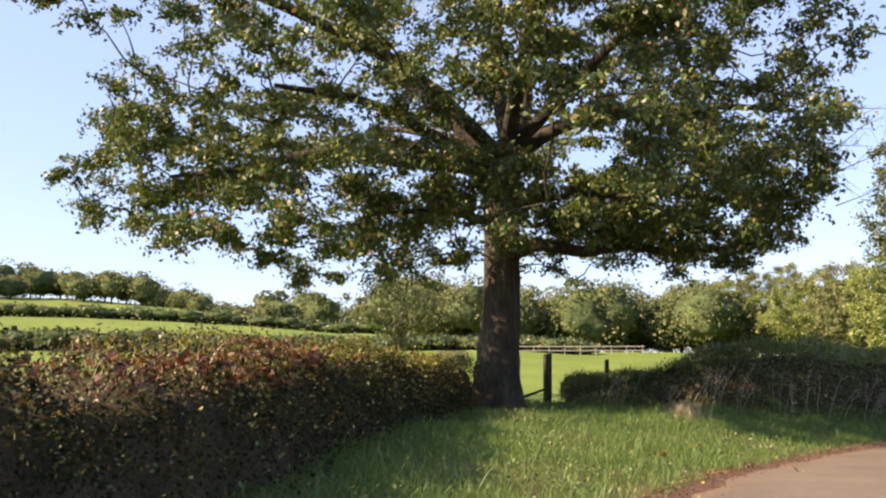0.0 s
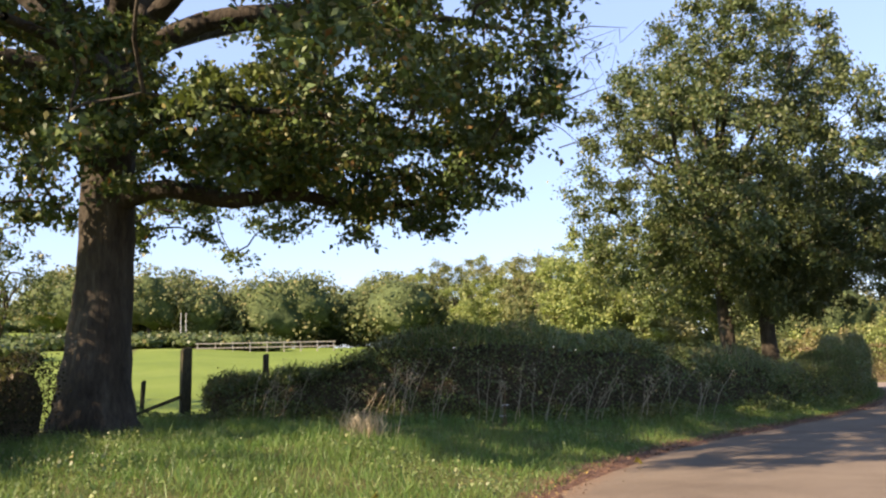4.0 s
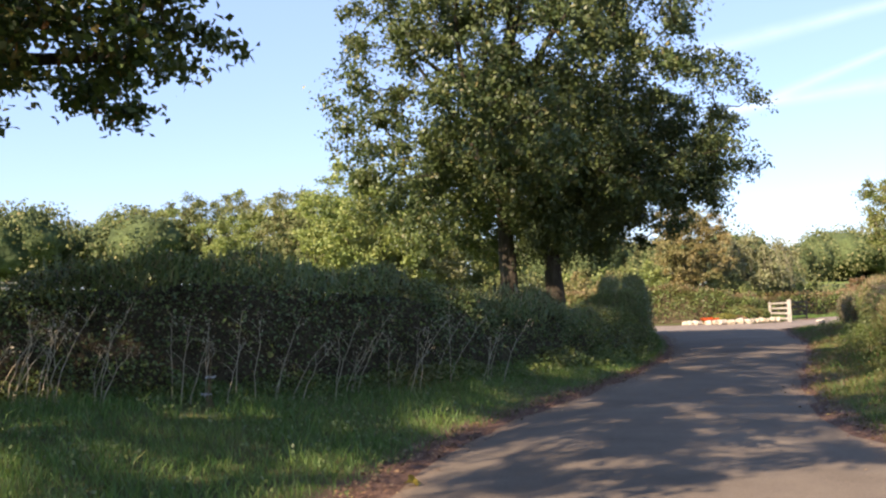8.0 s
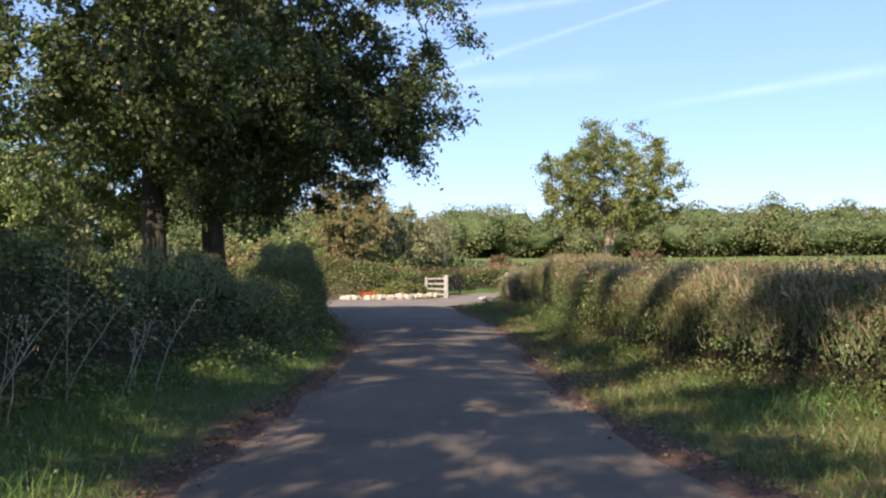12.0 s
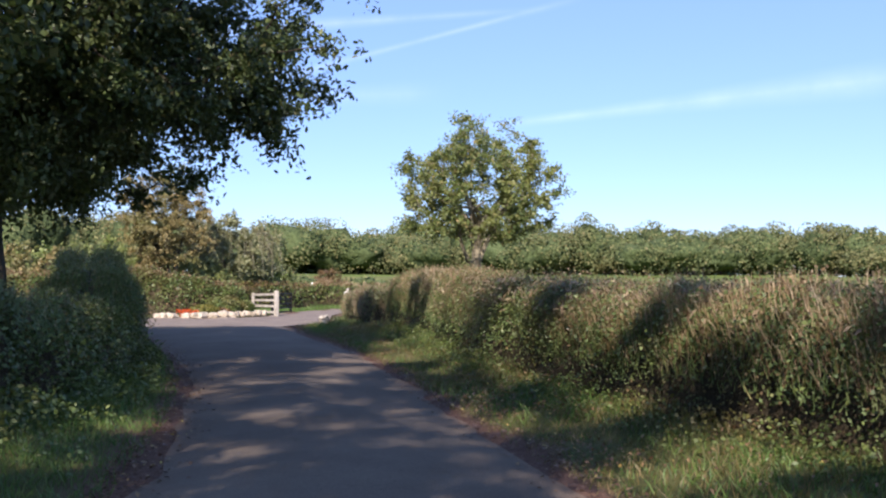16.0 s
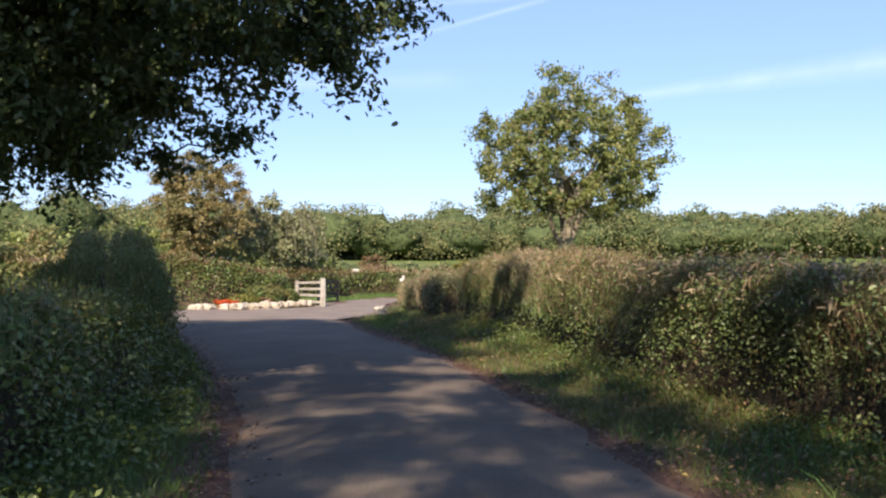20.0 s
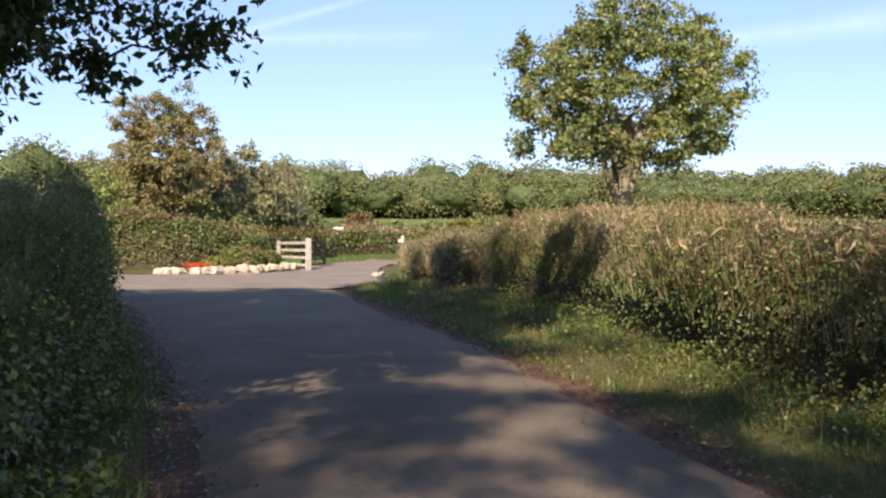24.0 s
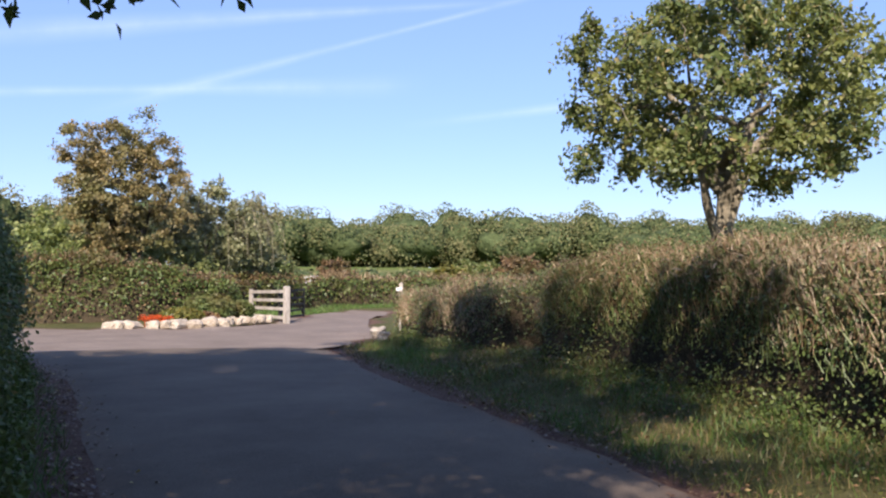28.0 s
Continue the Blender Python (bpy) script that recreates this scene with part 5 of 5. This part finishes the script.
# tall dry stalks before the dark hedge
def dry_stalk(x, y, h, lean, turn, seed):
    z = gz(x, y) - 0.02
    top = thing("dry_stalk", "tall pale dead weed stalk leaning before the hedge", "weed", (x, y, z), "dry stalks")
    r = np.random.default_rng(seed)
    t = np.linspace(0, 1, 7)
    ax = np.array([math.cos(turn), math.sin(turn)])
    pts = np.c_[np.outer(t ** 1.5 * lean * h, ax) + 0, t * h * (1 - 0.25 * abs(lean))]
    pts[1:-1, :2] += r.normal(size=(5, 2)) * 0.012
    tube("stem", pts, np.linspace(0.007, 0.003, 7), PALE_STEM, top, 6)
    tip = pts[-1]
    n = 22
    q = tip + np.c_[r.normal(size=(n, 2)) * 0.055, r.normal(size=n) * 0.07 - 0.02]
    leaf_mesh("seed_head", q, 0.025 + 0.02 * r.random(n), PALE_STEM, top, None, 0.5, 0.3, seed)
    for k in range(3):
        a = pts[3 + k]
        e = a + np.array([r.normal() * 0.12, r.normal() * 0.12, 0.14])
        tube("side_shoot", [a, (a + e) / 2 + (0, 0, 0.02), e], (0.004, 0.003, 0.002), PALE_STEM, top, 5)


r4 = np.random.default_rng(600)
spots = curve_through(HN_LINE[2:11], 40)
for k in range(60):
    b = spots[r4.integers(0, 22)]
    dry_stalk(b[0] + r4.normal() * 0.2, b[1] - 0.35 - 0.45 * r4.random(), r4.uniform(0.55, 1.3), r4.uniform(0.0, 0.6), r4.uniform(-0.6, 0.7), 610 + k)
# pale tussock of dead grass
r5 = np.random.default_rng(650)
pt = np.array([3.0, 14.6]) + r5.normal(size=(420, 2)) * 0.16
tagged(blade_mesh("dry_tussock", np.c_[pt, ground_z(pt)], 0.25 + 0.3 * r5.random(420), 0.006 + 0.006 * r5.random(420), PALE_STEM, None, 0.4, 651), "pale tussock of dead grass on the verge", "grass", "", "stuff")


# ---- fence by the oak ----
def round_post(name, label, x, y, h, w, mat, lean=(0, 0), group="", square=True):
    z = gz(x, y) - 0.06
    bm = bevelled_box((w, w, h + 0.06), 0.02, 0.008, int(x * 100) & 255)
    bmesh.ops.translate(bm, vec=(0, 0, (h + 0.06) / 2), verts=bm.verts)
    for v in bm.verts:
        if v.co.z > h * 0.9:
            v.co.z += v.co.x * 0.25
    ob = part(name, bm, mat, None)
    ob.matrix_world = pose(x, y, z, lean[0], lean[1], 20)
    return tagged(ob, label, "post", group)


round_post("gate_post", "thick weathered wooden gate post beside the oak", 0.55, 21.3, 1.50, 0.20, MOSSY, (0, 1), "field posts")
round_post("fence_post", "thin weathered fence post in the low hedge", 2.12, 20.3, 1.35, 0.11, MOSSY, (0, 1), "field posts")
round_post("fence_post", "thin leaning fence post behind the oak", -0.55, 21.8, 1.25, 0.10, MOSSY, (0, -5), "field posts")
round_post("fence_post", "short grey stake by the oak", -0.35, 22.2, 0.85, 0.09, MOSSY, (2, 3), "field posts")
brace = part("fallen_rail", bevelled_box((1.25, 0.09, 0.07), 0.012, 0.006, 3), MOSSY, None)
brace.matrix_world = pose(0.0, 21.2, gz(0, 21.2) + 0.30, 0, -20, 5)
tagged(brace, "broken wooden rail leaning on the gate post", "rail")


# ---- junction: rail fence, dark gate, stones ----
def rail_fence():
    a, b = np.array((43.46, 38.07)), np.array((44.33, 40.02))
    z = gz(*a)
    top = thing("post_and_rail_fence", "pale weathered timber fence panel with four rails at the drive", "fence", (a[0], a[1], z))
    d = b - a
    ln = float(np.linalg.norm(d))
    ang = math.degrees(math.atan2(d[1], d[0]))
    for name, k, w, h in (("end_post", 0, 0.17, 1.22), ("post", 1, 0.12, 1.10)):
        bm = bevelled_box((w, w, h + 0.1), 0.015, 0.004, k)
        ob = part(name, bm, WOODY, top)
        ob.matrix_local = pose(d[0] * k, d[1] * k, h / 2 - 0.05, 0, 0, ang)
    for i, zz in enumerate((0.22, 0.49, 0.76, 1.03)):
        bm = bevelled_box((ln - 0.13, 0.05, 0.10), 0.01, 0.004, 10 + i)
        ob = part("rail", bm, WOODY, top)
        ob.matrix_local = pose(d[0] / 2, d[1] / 2, zz, 0, 0.6 * (i - 1), ang)


def dark_gate():
    a, b = np.array((43.75, 38.55)), np.array((46.6, 39.35))
    z = gz(*a)
    d = b - a
    ln = float(np.linalg.norm(d))
    ang = math.degrees(math.atan2(d[1], d[0]))
    top = thing("field_gate", "open dark five-barred gate beside the pale post", "gate", (a[0], a[1], z))
    top.matrix_world = pose(a[0], a[1], z, 0, 0, ang)
    for x, w in ((0.06, 0.09), (ln - 0.06, 0.08)):
        part("stile", bevelled_box((w, 0.07, 1.02), 0.01), IRON, top).matrix_local = pose(x, 0, 0.62)
    for zz in (0.18, 0.38, 0.58, 0.80, 1.06):
        part("bar", bevelled_box((ln - 0.12, 0.045, 0.07), 0.008), IRON, top).matrix_local = pose(ln / 2, 0, zz)
    for s in (-1, 1):
        part("brace", bevelled_box((1.5, 0.04, 0.06), 0.008), IRON, top).matrix_local = pose(ln / 2 + s * 0.72, 0, 0.62, 0, s * 32, 0)


def stone(x, y, sx, sy, sz, turn, seed, label, group):
    bm = bmesh.new()
    bmesh.ops.create_icosphere(bm, subdivisions=2, radius=1.0)
    q = random.Random(seed)
    ph = [q.uniform(0, 6) for _ in range(6)]
    for v in bm.verts:
        c = v.co
        c.x = math.copysign(abs(c.x) ** 0.6, c.x)
        c.y = math.copysign(abs(c.y) ** 0.6, c.y)
        c.z = math.copysign(abs(c.z) ** 0.6, c.z)
        k = 1 + 0.16 * math.sin(3 * c.x + ph[0]) + 0.14 * math.sin(4 * c.y + ph[1] + c.z * 2) + 0.08 * math.sin(5 * c.z + ph[2] + c.x)
        v.co = Vector((c.x * sx * k, c.y * sy * k, c.z * sz * k)) / 2
    ob = part("stone", bm, STONE, None)
    ob.matrix_world = pose(x, y, gz(x, y) + sz * 0.42 + 0.03, q.uniform(-8, 8), q.uniform(-8, 8), turn)
    return tagged(ob, label, "stone", group)


rail_fence()
dark_gate()
row = curve_through([(38.0, 40.3), (38.9, 39.35), (40.2, 38.55), (41.6, 38.35), (43.0, 38.45)], 15)
q6 = random.Random(77)
for k, (sx, sy) in enumerate(row):
    big = k < 9
    stone(sx + q6.uniform(-0.1, 0.1), sy + q6.uniform(-0.08, 0.08), q6.uniform(0.38, 0.62) if big else q6.uniform(0.22, 0.36), q6.uniform(0.3, 0.42) if big else 0.25, q6.uniform(0.22, 0.34) if big else q6.uniform(0.18, 0.28), q6.uniform(-60, 10), 700 + k,
          "large pale limestone block edging the drive" if big else "small pale stone edging the drive", "edging stones")
for k in range(6):
    stone(41.0 + 0.4 * k, 39.0 + q6.uniform(-0.15, 0.3), 0.3, 0.25, 0.2, q6.uniform(0, 90), 730 + k, "small pale stone behind the row", "edging stones")
stone(37.3, 31.65, 0.42, 0.32, 0.30, 20, 741, "white stone marking the end of the verge", "edging stones")
stone(37.0, 31.4, 0.30, 0.28, 0.22, 70, 742, "small white stone at the end of the verge", "edging stones")


def netting():
    """Crumpled orange barrier mesh draped over the stones: a lattice of strands."""
    r = np.random.default_rng(760)
    n, m = 26, 9
    U, V = np.meshgrid(np.linspace(0, 1, n), np.linspace(0, 1, m), indexing="ij")
    X = 38.85 + 0.45 * U + 0.05 * r.normal(size=U.shape)
    Y = 39.65 - 0.55 * U + 0.35 * V + 0.05 * r.normal(size=U.shape)
    Z = 0.30 + 0.07 * np.sin(U * 9) * np.cos(V * 5) + 0.08 * V + 0.03 * r.normal(size=U.shape)
    Z = Z - 0.35 * (V < 0.2) * (U < 0.3)
    P = np.stack([X, Y, Z + gz(39, 39.5)], -1)
    many = [(P[i], np.full(m, 0.007)) for i in range(n)] + [(P[:, j], np.full(n, 0.007)) for j in range(m)]
    vs, fs, k = [], [], 0
    for pts, rad in many:
        v, f = tube_arrays(pts, rad, 4)
        vs.append(v)
        fs.append(f + k)
        k += len(v)
    ob = new("barrier_netting", mesh_from("barrier_netting", np.concatenate(vs), np.concatenate(fs), 4, [ORANGE]))
    tagged(ob, "crumpled bright orange plastic barrier netting over the stones", "netting")


netting()
# weeds by the fence panel and the far gate post
for k, (bx, by, br, bh, mw) in enumerate([(41.9, 39.9, 0.85, 0.95, GREEN_NETTLE), (43.0, 39.6, 0.55, 0.7, GREEN_NETTLE), (40.1, 39.5, 0.7, 0.55, GOLDEN), (40.9, 39.3, 0.5, 0.4, FALLEN)]):
    r7 = np.random.default_rng(770 + k)
    d7 = unit(r7.normal(size=(2600, 3))) * (r7.random((2600, 1)) ** 0.4)
    p7 = np.array([bx, by, gz(bx, by) + bh * 0.5]) + d7 * (br, br, bh * 0.5)
    tagged(leaf_mesh("weed_clump", p7, 0.07 + 0.08 * r7.random(2600), mw, None, d7, 0.5, 0.4, 780 + k), "leafy green weed clump behind the stones" if k < 2 else "low golden-brown weeds behind the stones", "weeds", "", "stuff")
post2 = round_post("drive_post", "pale post with a small white plate at the drive", 41.4, 33.05, 1.30, 0.10, WOODY, (0, 0))
plate = part("plate", bevelled_box((0.02, 0.16, 0.10), 0.006), WHITE, post2)
plate.matrix_local = pose(-0.06, 0.05, 1.18)

# small russet shrub and saplings in the field
for k, (bx, by, br, bh, mm, lab) in enumerate([(66, 49, 1.1, 2.2, RUSSET, "russet leafless-looking shrub in the field"), (63, 40.5, 1.3, 2.0, GOLDEN, "yellowing shrub in the field"), (68, 41, 1.6, 2.6, GREEN_ASH, "olive green shrub in the field"), (72, 40, 1.5, 2.8, RUSSET, "brown shrub in the field")]):
    broad_tree("shrub", lab, bx, by, bh, 0.06, (0, 0, bh * 0.55), (br, br, bh * 0.45), 40, 90, 0.17, 0.5, mm, BARK, 800 + 7 * k, 0.5, group="field shrubs", limbs_n=5, gap=0.35, category="shrub")


# ---- far things ----
def far_fence():
    top = thing("rail_fence", "pale rail fence at the far edge of the meadow", "fence", (8.4, 84, gz(8.4, 84)))
    for k in range(9):
        part("post", bevelled_box((0.10, 0.10, 0.95), 0.015), WOODY, top).matrix_local = pose(k * 1.5 - 6, 0, 0.45)
    for zz in (0.42, 0.82):
        part("rail", bevelled_box((12.4, 0.05, 0.09), 0.01), WOODY, top).matrix_local = pose(0, -0.1, zz)


far_fence()
for k, px in enumerate((1.0, 1.45)):
    ob = tube("pole", [(0, 0, 0), (0, 0.01, 1.6), (0, 0, 3.2)], (0.035, 0.03, 0.025), WHITE, None, 8)
    ob.matrix_world = pose(px, 88, gz(px, 88) - 0.05)
    tagged(ob, "thin white pole standing in the meadow", "pole", "meadow poles")


def house(x, y, w, d, h, turn):
    top = thing("house", "small white rendered house with a dark roof far off", "house", (x, y, gz(x, y)))
    top.matrix_world = pose(x, y, gz(x, y) - 0.2, 0, 0, turn)
    part("wall", bevelled_box((w, d, h), 0.02), WHITE, top).matrix_local = pose(0, 0, h / 2)
    bm = bmesh.new()
    e = 0.3
    v = [bm.verts.new(c) for c in ((-w / 2 - e, -d / 2 - e, h), (w / 2 + e, -d / 2 - e, h), (w / 2 + e, d / 2 + e, h), (-w / 2 - e, d / 2 + e, h), (-w / 2 - e, 0, h + d * 0.45), (w / 2 + e, 0, h + d * 0.45))]
    for f in ((0, 1, 5, 4), (2, 3, 4, 5), (0, 4, 3), (1, 2, 5), (3, 2, 1, 0)):
        bm.faces.new([v[i] for i in f])
    part("roof", bm, ROOF, top)
    for k in range(3):
        part("window", bevelled_box((0.9, 0.06, 1.1), 0.01), DARK_GLASS, top).matrix_local = pose((k - 1) * w * 0.3, -d / 2 - 0.02, h * 0.6)


house(-21.5, 190, 9, 6, 3.6, 5)
tr = part("water_trough", bevelled_box((2.4, 0.9, 0.7), 0.06), WHITE, None)
tr.matrix_world = pose(85.5, 62.5, gz(85.5, 62.5) + 0.33, 0, 0, 20)
tagged(tr, "small white trough at the corner of the field", "trough")


# high thin cloud trails
def trail(b0, e0, b1, e1, width, seed, far=2600):
    """A straight ribbon of thin cloud between two bearings and heights above the horizon, in degrees."""
    ends = [np.array((far * math.sin(radians(b)) * math.cos(radians(e)), far * math.cos(radians(b)) * math.cos(radians(e)), far * math.sin(radians(e)))) for b, e in ((b0, e0), (b1, e1))]
    n, m = 40, 9
    t = np.linspace(0, 1, n)
    a, b = ends
    mid = a + (b - a) * t[:, None]
    mid = unit(mid) * far
    side = unit(np.cross(unit(b - a), unit(mid)))
    w = width * (0.65 + 0.35 * np.sin(t * 4 + seed))
    s = np.linspace(-1, 1, m)
    P = mid[:, None, :] + side[:, None, :] * (w[:, None] * s[None, :])[:, :, None]
    i, j = np.meshgrid(np.arange(n - 1), np.arange(m - 1), indexing="ij")
    f = np.stack([i * m + j, (i + 1) * m + j, (i + 1) * m + j + 1, i * m + j + 1], -1).reshape(-1)
    me = smooth(mesh_from("cloud_trail", P.reshape(-1, 3), f, 4, [CLOUD]))
    soft = np.tile(np.clip(1 - np.abs(s), 0, 1) ** 1.3, n) * np.repeat(np.clip(np.minimum(t, 1 - t) * 4, 0, 1), m)
    me.attributes.new("soft", "FLOAT", "POINT").data.foreach_set("value", soft.astype(np.float32))
    ob = tagged(new("cloud_trail", me), "faint white vapour trail across the blue sky", "cloud", "vapour trails", "structure")
    ob.visible_shadow = False
    return ob


def cloud_material():
    m = bpy.data.materials.new("thin_cloud")
    m.use_nodes = True
    nt = m.node_tree
    nt.nodes.remove(nt.nodes["Principled BSDF"])
    # Emission stands in for the sunlight that thin cloud would scatter.
    em = nt.nodes.new("ShaderNodeEmission")
    em.inputs[0].default_value = (0.93, 0.97, 1.0, 1)
    em.inputs[1].default_value = 1.0
    tr_ = nt.nodes.new("ShaderNodeBsdfTransparent")
    at = nt.nodes.new("ShaderNodeAttribute")
    at.attribute_name = "soft"
    mu = nt.nodes.new("ShaderNodeMath")
    mu.operation = "MULTIPLY"
    nt.links.new(at.outputs["Fac"], mu.inputs[0])
    nt.links.new(ramp_of(nt, [(0.3, (0.04, 0.04, 0.04)), (0.7, (0.13, 0.13, 0.13))], noise_of(nt, 0.006, 6, 0.6)), mu.inputs[1])
    mx = nt.nodes.new("ShaderNodeMixShader")
    nt.links.new(mu.outputs[0], mx.inputs[0])
    nt.links.new(tr_.outputs[0], mx.inputs[1])
    nt.links.new(em.outputs[0], mx.inputs[2])
    nt.links.new(mx.outputs[0], nt.nodes["Material Output"].inputs[0])
    return m


CLOUD = cloud_material()
trail(34, 12.2, 72, 17.0, 42, 1)
trail(45, 9.4, 75, 17.8, 34, 2)
trail(30, 9.0, 66, 12.0, 55, 3)
trail(64, 9.5, 98, 12.0, 60, 4)
